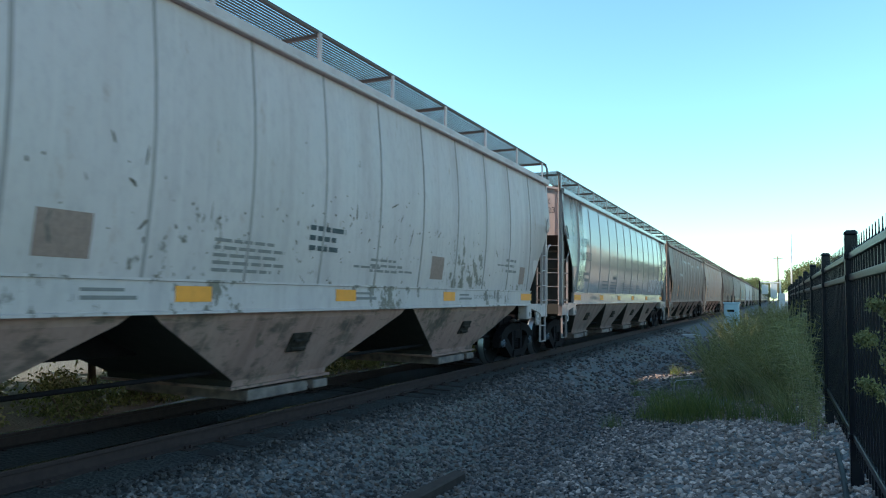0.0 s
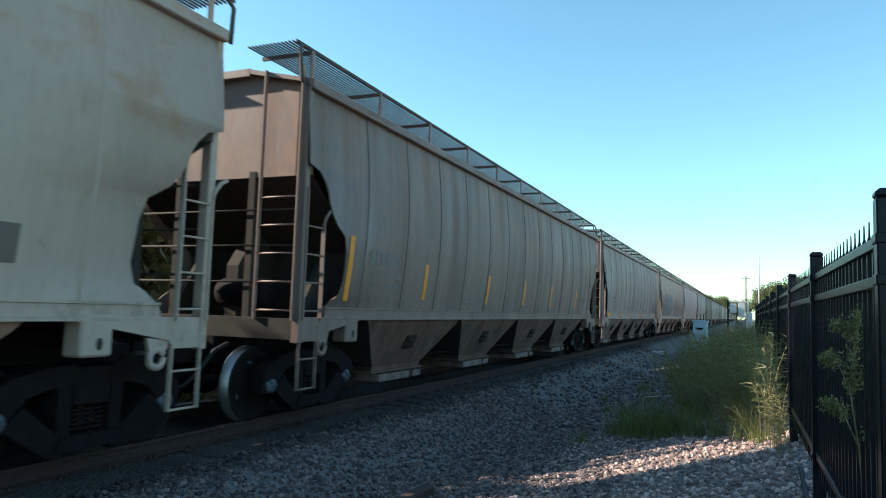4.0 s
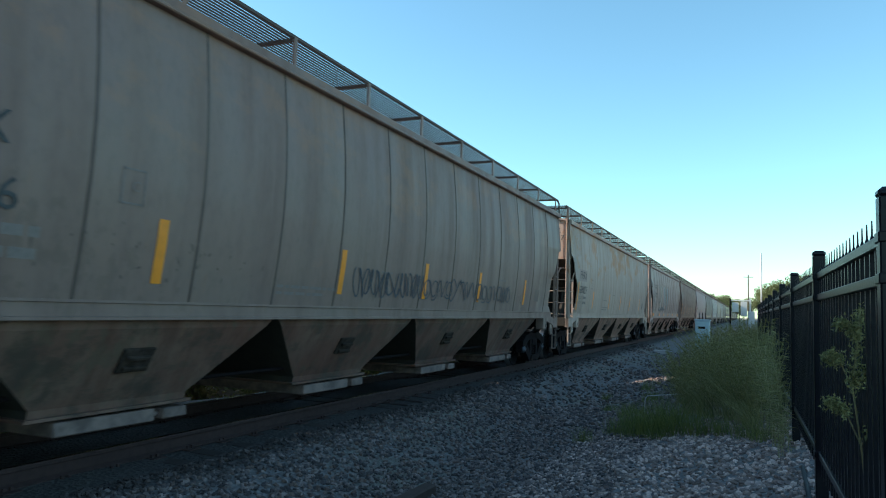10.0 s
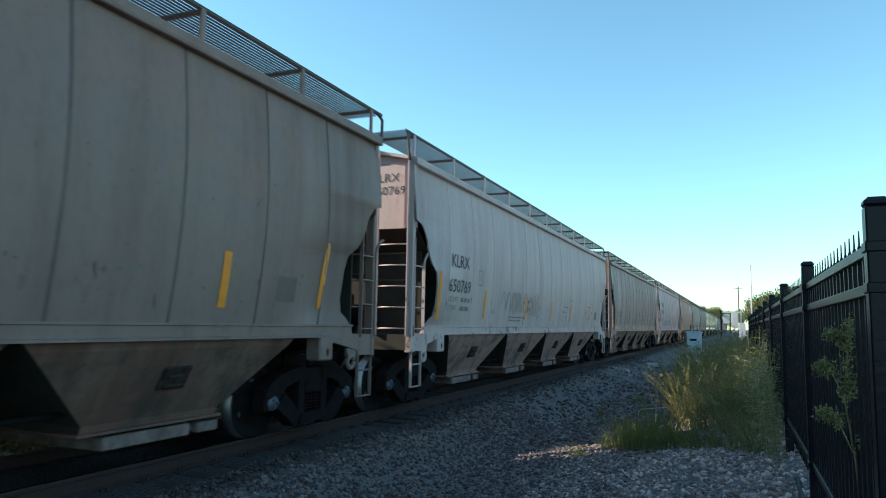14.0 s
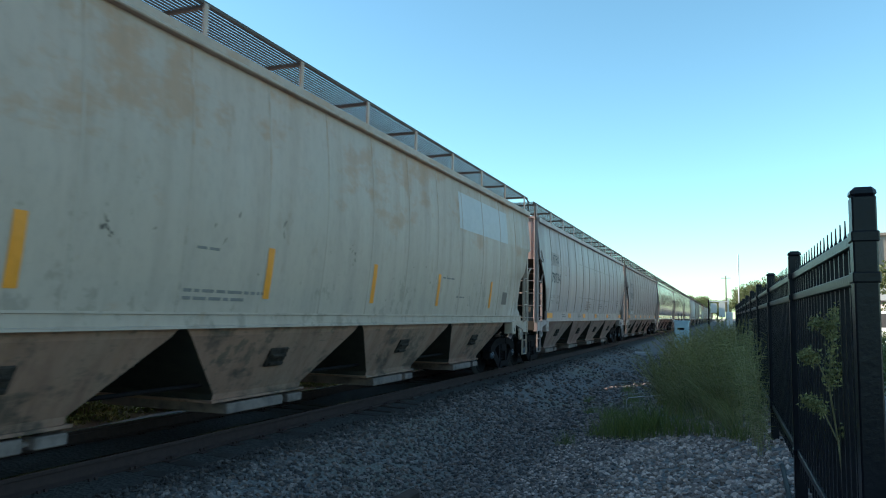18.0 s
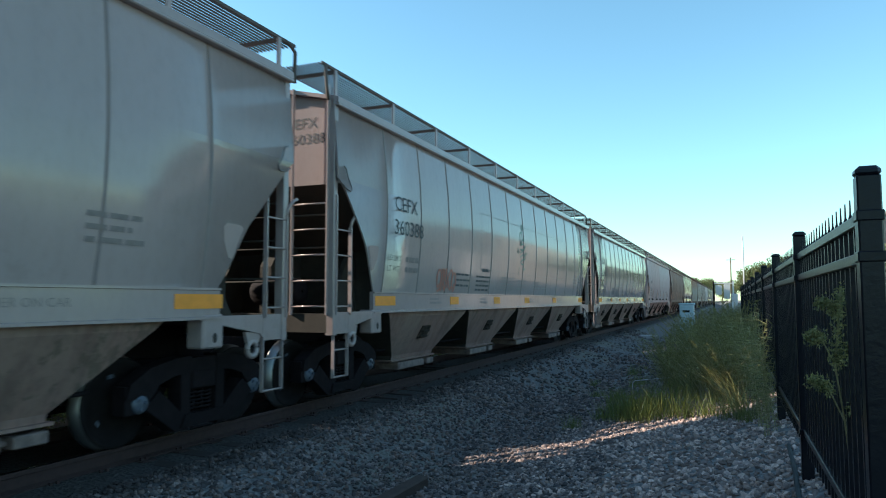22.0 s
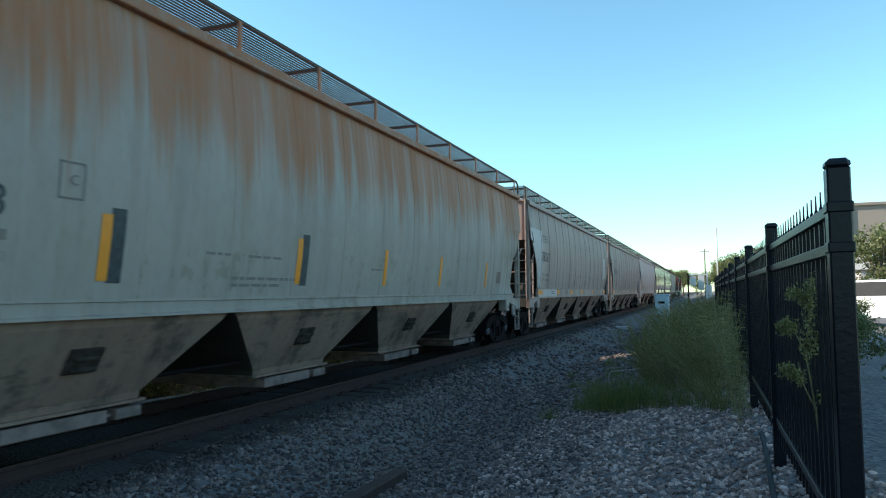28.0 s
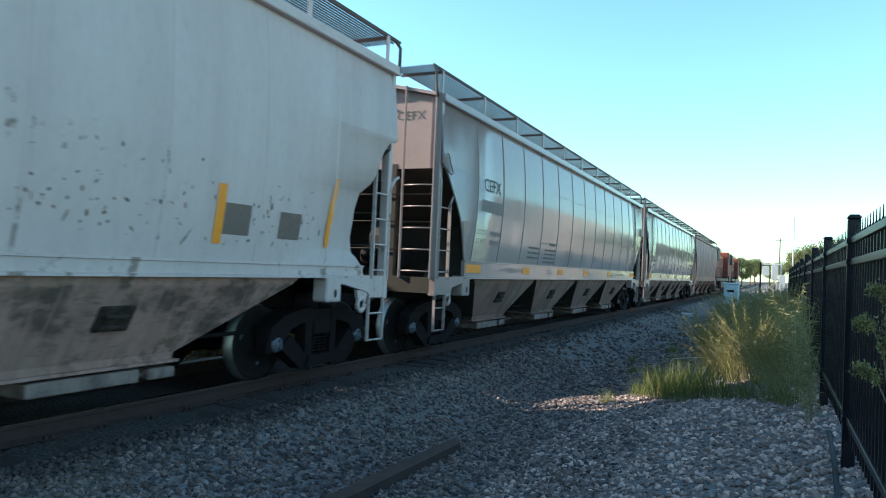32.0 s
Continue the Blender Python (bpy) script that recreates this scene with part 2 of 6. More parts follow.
def ground_material():
    n = Nodes("ground_gravel")
    v = n.t.nodes.new("ShaderNodeTexVoronoi")
    v.inputs["Scale"].default_value = 24.0
    n.put(v.inputs["Vector"], n.coords(vary=False))
    far = n.noise(n.coords(vary=False), 0.35, 4.0)
    c = n.mix(v.outputs["Color"], (0.095, 0.085, 0.087), (0.24, 0.21, 0.20))
    c = n.mix(n.ramp(far, 0.5, 0.65, 0.0, 0.5), c, (0.20, 0.17, 0.12))
    # darkened ground colour on the far side
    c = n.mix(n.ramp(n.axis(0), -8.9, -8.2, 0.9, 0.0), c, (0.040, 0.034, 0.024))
    # oil, brake dust and the train's shade, coloured in between and beside the rails
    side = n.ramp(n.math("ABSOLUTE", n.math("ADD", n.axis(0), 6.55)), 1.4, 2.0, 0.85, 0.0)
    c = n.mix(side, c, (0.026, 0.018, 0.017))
    n.bump(v.outputs["Distance"], 0.9, 0.03)
    return n.done(c, 0.9)


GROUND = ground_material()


# ---- building helpers ----
RAIL = 0.515            # height of the rail head
TRACK_X = -6.55         # the track's centre line


def mesh_of(bm, *mats):
    me = bpy.data.meshes.new("m")
    bm.normal_update()
    bm.to_mesh(me)
    bm.free()
    for m in mats:
        me.materials.append(m)
    return me


def part(name, bm, material, parent, label=""):
    ob = new(name, mesh_of(bm, material) if isinstance(bm, bmesh.types.BMesh) else bm)
    ob.parent = parent
    if label:
        tagged(ob, label)
    return ob


def box(bm, x0, x1, y0, y1, z0, z1, m=None, mi=0):
    vs = [bm.verts.new(v) for v in ((x0, y0, z0), (x1, y0, z0), (x1, y1, z0), (x0, y1, z0), (x0, y0, z1), (x1, y0, z1), (x1, y1, z1), (x0, y1, z1))]
    if m is not None:
        for v in vs:
            v.co = m @ v.co
    for f in ((3, 2, 1, 0), (4, 5, 6, 7), (0, 1, 5, 4), (1, 2, 6, 5), (2, 3, 7, 6), (3, 0, 4, 7)):
        bm.faces.new([vs[i] for i in f]).material_index = mi
    return vs


def tube(bm, points, r, sides=6, mi=0, caps=True, taper=1.0):
    """A round bar along the points."""
    pts = [Vector(p) for p in points]
    rings = []
    for i, p in enumerate(pts):
        d = (pts[min(i + 1, len(pts) - 1)] - pts[max(i - 1, 0)]).normalized()
        q = d.to_track_quat("Z", "Y")
        rr = r * (1 + (taper - 1) * i / max(1, len(pts) - 1))
        rings.append([bm.verts.new(p + q @ Vector((rr * math.cos(2 * math.pi * k / sides), rr * math.sin(2 * math.pi * k / sides), 0))) for k in range(sides)])
    for a, b in zip(rings, rings[1:]):
        for k in range(sides):
            f = bm.faces.new((a[k], a[(k + 1) % sides], b[(k + 1) % sides], b[k]))
            f.smooth, f.material_index = sides > 4, mi
    if caps:
        bm.faces.new(rings[0][::-1]).material_index = mi
        bm.faces.new(rings[-1]).material_index = mi


def beam(bm, a, b, w, h, up=(0, 0, 1), mi=0):
    """A square bar from a to b."""
    a, b = Vector(a), Vector(b)
    d = b - a
    z = d.normalized()
    x = Vector(up).cross(z).normalized()
    y = z.cross(x)
    m = Matrix((x, y, z)).transposed().to_4x4()
    m.translation = a
    return box(bm, -w / 2, w / 2, -h / 2, h / 2, 0, d.length, m, mi)


def prism(bm, outline, x0, x1, mi=0):
    """An outline of (y, z), run from x0 to x1."""
    a = [bm.verts.new((x0, y, z)) for y, z in outline]
    b = [bm.verts.new((x1, y, z)) for y, z in outline]
    n = len(outline)
    made = [bm.faces.new(a[::-1]), bm.faces.new(b)] + [bm.faces.new((a[i], a[(i + 1) % n], b[(i + 1) % n], b[i])) for i in range(n)]
    for f in made:
        f.material_index = mi
    return a + b


def lathe(bm, profile, sides=32, mi=0, start=0.0):
    """Turns (x, r) pairs about the x axis."""
    rings = []
    for x, r in profile:
        rings.append([bm.verts.new((x, r * math.cos(2 * math.pi * k / sides), r * math.sin(2 * math.pi * k / sides))) for k in range(sides)])
    for a, b in zip(rings, rings[1:]):
        for k in range(sides):
            f = bm.faces.new((a[k], b[k], b[(k + 1) % sides], a[(k + 1) % sides]))
            f.smooth, f.material_index = True, mi
    return rings


def fixed(bm):
    bmesh.ops.recalc_face_normals(bm, faces=bm.faces)
    return bm


def bevelled(bm, w, seg=1):
    bmesh.ops.recalc_face_normals(bm, faces=bm.faces)
    bmesh.ops.bevel(bm, geom=bm.edges[:], offset=w, segments=seg, affect="EDGES", profile=0.7)
    return bm


# ---- covered hopper cars ----
STRETCH = 1.092          # lengthens distances along the car's side to fit the camera's view
HALF = 9.34             # half the body's length
SIDE_Z = (1.315, 1.6, 2.0, 2.5, 3.0, 3.5, 4.0, 4.3)
SIDE_X = (1.46, 1.50, 1.555, 1.60, 1.61, 1.585, 1.535, 1.50)
BAYS_4 = (-5.62, -1.87, 1.88, 5.63)
BAYS_3 = (-5.05, 0.0, 5.05)


def side_x(z):
    """How far out the bulged side stands at the height z."""
    return float(np.interp(z, SIDE_Z, SIDE_X))


def side_end(z, kind):
    """Where the side sheet ends at the height z: cut away above the truck."""
    if kind == "plate":
        cut = np.interp(z, (1.3, 1.62, 1.75, 2.3, 2.75, 3.1, 3.18), (1.22, 1.22, 1.14, 0.84, 0.44, 0.12, 0.0))
    else:
        cut = np.interp(z, (1.3, 1.5, 1.62, 1.8, 2.2, 2.4, 2.55, 2.75, 3.0, 3.2, 3.24), (0.52, 0.66, 0.94, 1.02, 1.0, 0.93, 0.68, 0.50, 0.42, 0.2, 0.0))
    return HALF - float(cut)


def side_sheet_mesh(kind, s):
    """One bulged side sheet, cut away at both ends, with its thickness."""
    bm = bmesh.new()
    zs = sorted({round(float(z), 3) for z in np.linspace(1.315, 4.3, 25)} | {1.62, 2.4, 2.55, 3.1, 3.18, 3.24})
    us = np.linspace(-1, 1, 41)
    skins = []
    for thick in (0.0, 0.025):
        rows = []
        for z in zs:
            e = side_end(z, kind)
            ys = [u * (HALF - 2.0) if abs(u) < 0.95 else math.copysign(np.interp(abs(u), (0.95, 1.0), ((HALF - 2.0) * 0.95, e)), u) for u in us]
            rows.append([bm.verts.new((s * (side_x(z) - thick), y, z)) for y in ys])
        for a, b in zip(rows, rows[1:]):
            for k in range(len(us) - 1):
                bm.faces.new((a[k], a[k + 1], b[k + 1], b[k]) if (s > 0) == (thick == 0) else (a[k], b[k], b[k + 1], a[k + 1])).smooth = True
        skins.append(rows)
    o, n = skins
    for k in (0, -1):
        for r in range(len(zs) - 1):
            bm.faces.new((o[r][k], n[r][k], n[r + 1][k], o[r + 1][k]))
    return bm


def end_sheet_mesh():
    """End wall and the slope sheet that runs in under it, built at the leading end."""
    bm = bmesh.new()
    prof = [(z, side_x(z) - 0.04) for z in (3.12, 3.5, 4.0, 4.3)] + [(4.36, 1.46), (4.52, 0.75), (4.56, 0.5)]
    y = -HALF + 0.11
    right = [bm.verts.new((x, y, z)) for z, x in prof]
    left = [bm.verts.new((-x, y, z)) for z, x in prof]
    bm.faces.new(right + left[::-1])
    b = [bm.verts.new((q * 1.44, -HALF + 2.6, 1.32)) for q in (1, -1)]
    c = [bm.verts.new((q * 1.44, 0.02, 1.32)) for q in (1, -1)]
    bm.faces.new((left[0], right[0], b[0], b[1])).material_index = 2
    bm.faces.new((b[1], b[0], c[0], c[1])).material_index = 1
    return bm


def roof_mesh():
    """Cambered roof sheet with its eave rails and the trough hatch."""
    bm = bmesh.new()
    for s in (1, -1):
        prism_pts = [(s * 1.50, 4.24), (s * 1.585, 4.245), (s * 1.585, 4.33), (s * 1.52, 4.345), (s * 0.55, 4.56), (s * 0.55, 4.50), (s * 1.48, 4.30)]
        a = [bm.verts.new((x, -HALF, z)) for x, z in prism_pts]
        b = [bm.verts.new((x, HALF, z)) for x, z in prism_pts]
        n = len(a)
        for i in range(n):
            bm.faces.new((a[i], a[(i + 1) % n], b[(i + 1) % n], b[i]))
        bm.faces.new(a[::-1])
        bm.faces.new(b)
    box(bm, -0.56, 0.56, -HALF, HALF, 4.47, 4.57)
    box(bm, -0.40, 0.40, -8.2, 8.2, 4.57, 4.68)
    return fixed(bm)


def eave_mesh():
    bm = bmesh.new()
    box(bm, 1.50, 1.60, -HALF, HALF, 4.20, 4.245)
    return bevelled(bm, 0.012)


def sill_mesh(kind, s):
    """Side sill: a channel section, its plate and two lips in one piece."""
    bm = bmesh.new()
    e, top, out = (HALF - 1.20, 1.60, 1.515) if kind == "plate" else (HALF - 0.62, 1.44, 1.50)
    sec = [(1.39, 1.285), (out + 0.025, 1.285), (out + 0.025, 1.312), (out, 1.318), (out, top - 0.012), (out + 0.02, top - 0.008), (out + 0.02, top + 0.015), (1.45, top + 0.015), (1.45, 1.31), (1.39, 1.31)]
    a = [bm.verts.new((s * x, -e, z)) for x, z in sec]
    b = [bm.verts.new((s * x, e, z)) for x, z in sec]
    n = len(sec)
    bm.faces.new(a)
    bm.faces.new(b[::-1])
    for i in range(n):
        bm.faces.new((a[i], b[i], b[(i + 1) % n], a[(i + 1) % n]))
    return fixed(bm)


def seam_mesh(z0=1.62, z1=4.22, w=0.028, out=0.012):
    """One vertical weld rib that follows the bulge of the side."""
    bm = bmesh.new()
    zs = np.linspace(z0, z1, 12)
    rows = [[bm.verts.new((side_x(z) - 0.01, -w, z)), bm.verts.new((side_x(z) + out, -w * 0.35, z)), bm.verts.new((side_x(z) + out, w * 0.35, z)), bm.verts.new((side_x(z) - 0.01, w, z))] for z in zs]
    for a, b in zip(rows, rows[1:]):
        for k in range(3):
            bm.faces.new((a[k], a[k + 1], b[k + 1], b[k])).smooth = True
    return bm


def hopper_mesh(top, bot):
    """A discharge bay: a funnel with flat sheets and a folded lower lip."""
    bm = bmesh.new()
    lv = [(1.325, 1.43, top), (1.20, 1.40, top * 0.93), (0.50, 1.02, bot), (0.42, 1.0, bot)]
    rings = [[bm.verts.new(v) for v in ((x, -y, z), (x, y, z), (-x, y, z), (-x, -y, z))] for z, x, y in lv]
    for a, b in zip(rings, rings[1:]):
        for k in range(4):
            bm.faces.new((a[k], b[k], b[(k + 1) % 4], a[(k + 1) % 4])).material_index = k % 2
    bm.faces.new(rings[-1])
    box(bm, -1.05, 1.05, -bot - 0.05, bot + 0.05, 0.40, 0.43)
    return fixed(bm)


def gate_mesh(w):
    bm = bmesh.new()
    box(bm, -0.98, 1.03, -w * 0.8, w * 0.6, 0.24, 0.37)
    box(bm, 0.86, 1.05, w * 0.72, w * 1.12, 0.25, 0.36)
    tube(bm, [(0.95, w * 0.60, 0.30), (0.95, w * 0.74, 0.30)], 0.03)
    return bevelled(bm, 0.012)


def pad_mesh():
    """The dark, rubbed vibrator bracket in the middle of a bay's side sheet."""
    bm = bmesh.new()
    m = Matrix.Translation((1.245, 0, 0.90)) @ pose(0, 0, 0, 0, 28, 0)
    box(bm, -0.01, 0.022, -0.20, 0.17, -0.13, 0.13, m)
    box(bm, 0.02, 0.06, -0.16, 0.12, 0.02, 0.06, m)
    box(bm, 0.02, 0.06, -0.16, 0.12, -0.09, -0.05, m)
    return bevelled(bm, 0.008)


def board_mesh():
    """Grating of the roof walk, long thin strips on cross bearers."""
    bm = bmesh.new()
    box(bm, -0.005, 0.005, -HALF - 0.22, HALF + 0.22, 4.752, 4.775)
    return bm


def bearer_mesh():
    bm = bmesh.new()
    box(bm, 0.66, 1.45, -0.022, 0.022, 4.705, 4.750, None, 1)
    box(bm, 1.44, 1.465, -0.030, 0.030, 4.32, 4.752)
    return bm


def edge_rail_mesh():
    bm = bmesh.new()
    box(bm, 1.435, 1.455, -HALF - 0.22, HALF + 0.22, 4.742, 4.78)
    return bm


def end_hoop_mesh():
    """The bent grab iron at a corner of the roof walk."""
    bm = bmesh.new()
    tube(bm, [(1.44, 0.0, 4.76), (1.44, -0.10, 4.755), (1.48, -0.17, 4.66), (1.50, -0.13, 4.25)], 0.026)
    return bm


def corner_post_mesh():
    bm = bmesh.new()
    prism(bm, [(-0.05, 1.0), (0.05, 1.0), (0.05, 4.32), (-0.05, 4.32)], 1.41, 1.535)
    return bevelled(bm, 0.01)


def ladder_mesh(x0, x1, z0, z1, n, across):
    """A ladder of two stiles and round rungs; across True: on the end wall, else along the side."""
    bm = bmesh.new()
    p = (lambda u, z: (u, 0, z)) if across else (lambda u, z: (1.53, u, z))
    for u in (x0, x1):
        beam(bm, p(u, z0), p(u, 4.5 if across else z1 - (0.42 if u == x1 else 0)), 0.055, 0.02, (1, 0, 0) if across else (0, 1, 0))
    if not across:
        # the inner stile is bent over to the side sheet
        tube(bm, [(1.53, x1, z1 - 0.44), (1.545, x1 + 0.02, z1 - 0.34), (1.56, x1 + 0.09, z1 - 0.24), (1.575, x1 + 0.16, z1 - 0.2)], 0.022, 6)
    for i in range(n):
        z = z0 + 0.12 + (z1 - z0 - (0.24 if across else 0.6)) * i / (n - 1)
        tube(bm, [p(x0, z), p(x1, z)], 0.013, 6)
    return bm


def stirrup_mesh():
    bm = bmesh.new()
    for u in (0.02, 0.40):
        beam(bm, (1.5, u, 1.25), (1.5, u, 0.42), 0.045, 0.016, (0, 1, 0))
    for z in (0.43, 0.80):
        tube(bm, [(1.5, 0.02, z), (1.5, 0.40, z)], 0.014)
    return bm


def platform_mesh():
    """End platform with the bolster wings."""
    bm = bmesh.new()
    box(bm, -1.43, 1.43, 0.0, 0.10, 1.04, 1.30, None, 1)
    box(bm, -1.40, 1.43, 0.10, 1.25, 1.22, 1.27, None, 1)
    for s in (1, -1):
        prism(bm, [(0.0, 1.02), (0.42, 1.02), (0.50, 1.10), (1.5, 1.28), (1.5, 1.32), (0.0, 1.32)], s * 1.44, s * 1.52)
    return fixed(bm)


def jack_pad_mesh():
    bm = bmesh.new()
    box(bm, 1.30, 1.525, -0.16, 0.16, 0.98, 1.34)
    bm = bevelled(bm, 0.02)
    # the pad's hole, its shaded inside painted as a flat dark disc
    vs = [bm.verts.new((1.528, 0.02 + 0.035 * math.cos(2 * math.pi * i / 16), 1.09 + 0.055 * math.sin(2 * math.pi * i / 16))) for i in range(16)]
    bm.faces.new(vs).material_index = 1
    return bm


def end_frame_mesh():
    """Posts, cross braces and brake rigging below an end slope sheet."""
    bm = bmesh.new()
    for x in (-0.62, 0.62):
        box(bm, x - 0.05, x + 0.05, 0.10, 0.20, 1.27, 3.2)
    prism(bm, [(0.55, 1.27), (2.2, 1.27), (2.2, 1.9), (0.95, 2.55), (0.55, 2.0)], -0.10, 0.10)
    prism(bm, [(0.5, 1.27), (2.4, 1.27), (2.4, 2.0), (1.1, 2.15)], 1.05, 1.13)
    prism(bm, [(0.5, 1.27), (2.4, 1.27), (2.4, 2.0), (1.1, 2.15)], -1.13, -1.05)
    for z in (1.75, 2.22, 2.68):
        tube(bm, [(-1.46, 0.06, z), (1.46, 0.06, z)], 0.014)
    # bulkhead across the car below the slope sheet; it narrows the sun's way through
    box(bm, -1.44, 1.44, 1.33, 1.37, 1.27, 2.26)
    return fixed(bm)


def sun_block_plate_mesh():
    """Full-width plate added to keep sun out of a car's end below the slope sheet."""
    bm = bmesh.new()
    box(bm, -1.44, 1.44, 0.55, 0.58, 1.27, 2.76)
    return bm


def tow_eye_mesh(s):
    """Pale bracket with a round eye that hangs under each corner of the platform."""
    bm = bmesh.new()
    for s in (s,):
        tube(bm, [(s * 1.48, 0.60 + 0.085 * math.cos(2 * math.pi * i / 14), 0.93 + 0.085 * math.sin(2 * math.pi * i / 14)) for i in range(15)], 0.035, 6, 0, False)
        prism(bm, [(0.50, 1.00), (0.70, 1.00), (0.74, 1.13), (0.46, 1.10)], s * 1.455, s * 1.50)
    return bm


def edge_pad_mesh():
    """Welded plate with rounded corners beside the cut edge of the side sheet."""
    bm = bmesh.new()
    ring = [(0.92, 2.28), (0.97, 2.31), (1.20, 2.31), (1.24, 2.27), (1.22, 2.12), (1.12, 1.94), (1.07, 1.93)]
    top = [bm.verts.new((side_x(z) + 0.005, y, z)) for y, z in ring]
    low = [bm.verts.new((side_x(z) - 0.01, y, z)) for y, z in ring]
    bm.faces.new(top)
    for i in range(len(ring)):
        j = (i + 1) % len(ring)
        bm.faces.new((low[i], low[j], top[j], top[i]))
    return fixed(bm)


def side_loop_mesh():
    """Bent bar welded to the side by the corner post."""
    bm = bmesh.new()
    pts = [(0.14, 3.36), (0.20, 3.34), (0.24, 3.22), (0.33, 3.10), (0.34, 3.05), (0.30, 3.03), (0.16, 3.06), (0.10, 3.10)]
    tube(bm, [(side_x(z) + 0.012, y, z) for y, z in pts], 0.011, 5)
    return bm


# ends given an added plate against the sun, by the car's place in the train
CLOSED_FRONT = (0, 10, 12, 15, 26, 27, 30)
CLOSED_REAR = (-1, 9, 11, 14, 25, 26)


def tank_mesh():
    bm = bmesh.new()
    lathe(bm, [(-0.42, 0.02), (-0.42, 0.16), (-0.36, 0.20), (0.36, 0.20), (0.42, 0.16), (0.42, 0.02)], 16)
    bmesh.ops.translate(bm, vec=(0.2, 0.62, 1.62), verts=bm.verts)
    return bm


def brake_wheel_mesh():
    bm = bmesh.new()
    n = 20
    tube(bm, [(0.75 + 0.27 * math.cos(2 * math.pi * k / n), -0.02, 2.35 + 0.27 * math.sin(2 * math.pi * k / n)) for k in range(n + 1)], 0.018)
    for k in range(5):
        a = 2 * math.pi * k / 5
        tube(bm, [(0.75, -0.02, 2.35), (0.75 + 0.27 * math.cos(a), -0.02, 2.35 + 0.27 * math.sin(a))], 0.012)
    tube(bm, [(0.75, 0.12, 2.35), (0.75, -0.05, 2.35)], 0.03)
    return bm


def coupler_mesh():
    bm = bmesh.new()
    box(bm, -0.11, 0.11, -0.58, 0.9, 0.74, 0.98)
    box(bm, -0.17, 0.15, -0.64, -0.36, 0.70, 1.02)
    box(bm, -0.24, 0.24, 0.0, 0.45, 0.66, 1.06)
    return bevelled(bm, 0.025)


def hose_mesh():
    bm = bmesh.new()
    tube(bm, [(0.42, 0.05, 0.95), (0.40, -0.18, 0.86), (0.33, -0.36, 0.60), (0.24, -0.5, 0.44), (0.12, -0.6, 0.40)], 0.027)
    return bm


def centre_sill_mesh():
    bm = bmesh.new()
    box(bm, -0.20, 0.20, -HALF + 0.3, HALF - 0.3, 0.80, 1.15)
    return bm


def pipe_mesh():
    bm = bmesh.new()
    tube(bm, [(0.95, -7.0, 0.62), (0.95, 7.0, 0.62)], 0.025)
    return bm


# trucks
def side_frame_mesh():
    """Cast side frame: arched top, two windows, a spring seat in the middle."""
    bm = bmesh.new()
    for s in (1, -1):
        box(bm, 0.93, 1.10, s * 0.889 - 0.18, s * 0.889 + 0.18, 0.36, 0.64)
        prism(bm, [(s * 1.07, 0.52), (s * 1.03, 0.66), (s * 0.78, 0.80), (s * 0.45, 0.87), (s * 0.20, 0.89), (s * 0.20, 0.71), (s * 0.44, 0.69), (s * 0.64, 0.63), (s * 0.76, 0.50)], 0.94, 1.13)
        prism(bm, [(s * 0.84, 0.40), (s * 0.66, 0.56), (s * 0.54, 0.47), (s * 0.30, 0.26), (s * 0.22, 0.10), (s * 0.42, 0.11)], 0.94, 1.13)
        prism(bm, [(s * 0.34, 0.80), (s * 0.21, 0.80), (s * 0.20, 0.24), (s * 0.34, 0.24)], 0.94, 1.12)
    box(bm, 0.94, 1.12, -0.32, 0.32, 0.70, 0.86)
    prism(bm, [(-0.36, 0.14), (0.36, 0.14), (0.30, 0.27), (-0.30, 0.27)], 0.90, 1.16)
    bmesh.ops.recalc_face_normals(bm, faces=bm.faces)
    return bm


def spring_mesh():
    bm = bmesh.new()
    for y in (0.0,):
        pts = [(1.03 + 0.055 * math.cos(a), y + 0.055 * math.sin(a), 0.27 + 0.25 * a / (2 * math.pi * 6)) for a in np.linspace(0, 2 * math.pi * 6, 60)]
        tube(bm, pts, 0.014, 5)
    return bm


def bolster_mesh():
    bm = bmesh.new()
    box(bm, -1.14, 1.14, -0.19, 0.19, 0.52, 0.72)
    box(bm, -0.35, 0.35, -0.25, 0.25, 0.60, 0.82)
    return bevelled(bm, 0.02)


def wheelset_mesh():
    """Two wheels on an axle, turned about the x axis; polished treads."""
    bm = bmesh.new()
    r = 0.457
    for s in (1, -1):
        prof = [(0.68, 0.10), (0.68, r - 0.09), (0.685, r + 0.022), (0.71, r + 0.024), (0.725, r + 0.004), (0.815, r - 0.004), (0.82, r - 0.03), (0.815, r - 0.075), (0.775, r - 0.10), (0.765, 0.20), (0.80, 0.14), (0.83, 0.12), (0.83, 0.07)]
        lathe(bm, [(s * x, q) for x, q in prof], 40)
    bm.faces.ensure_lookup_table()
    for f in bm.faces:
        c = f.calc_center_median()
        if math.hypot(c.y, c.z) > r - 0.012:
            f.material_index = 1
    lathe(bm, [(-0.95, 0.07), (0.95, 0.07)], 14)
    # three chalked casting marks on the plate
    for k in range(3):
        a = 2 * math.pi * k / 3
        m = pose(0, 0, 0, math.degrees(a))
        box(bm, 0.764, 0.772, -0.03, 0.03, 0.25, 0.29, m, 2)
    return fixed(bm)


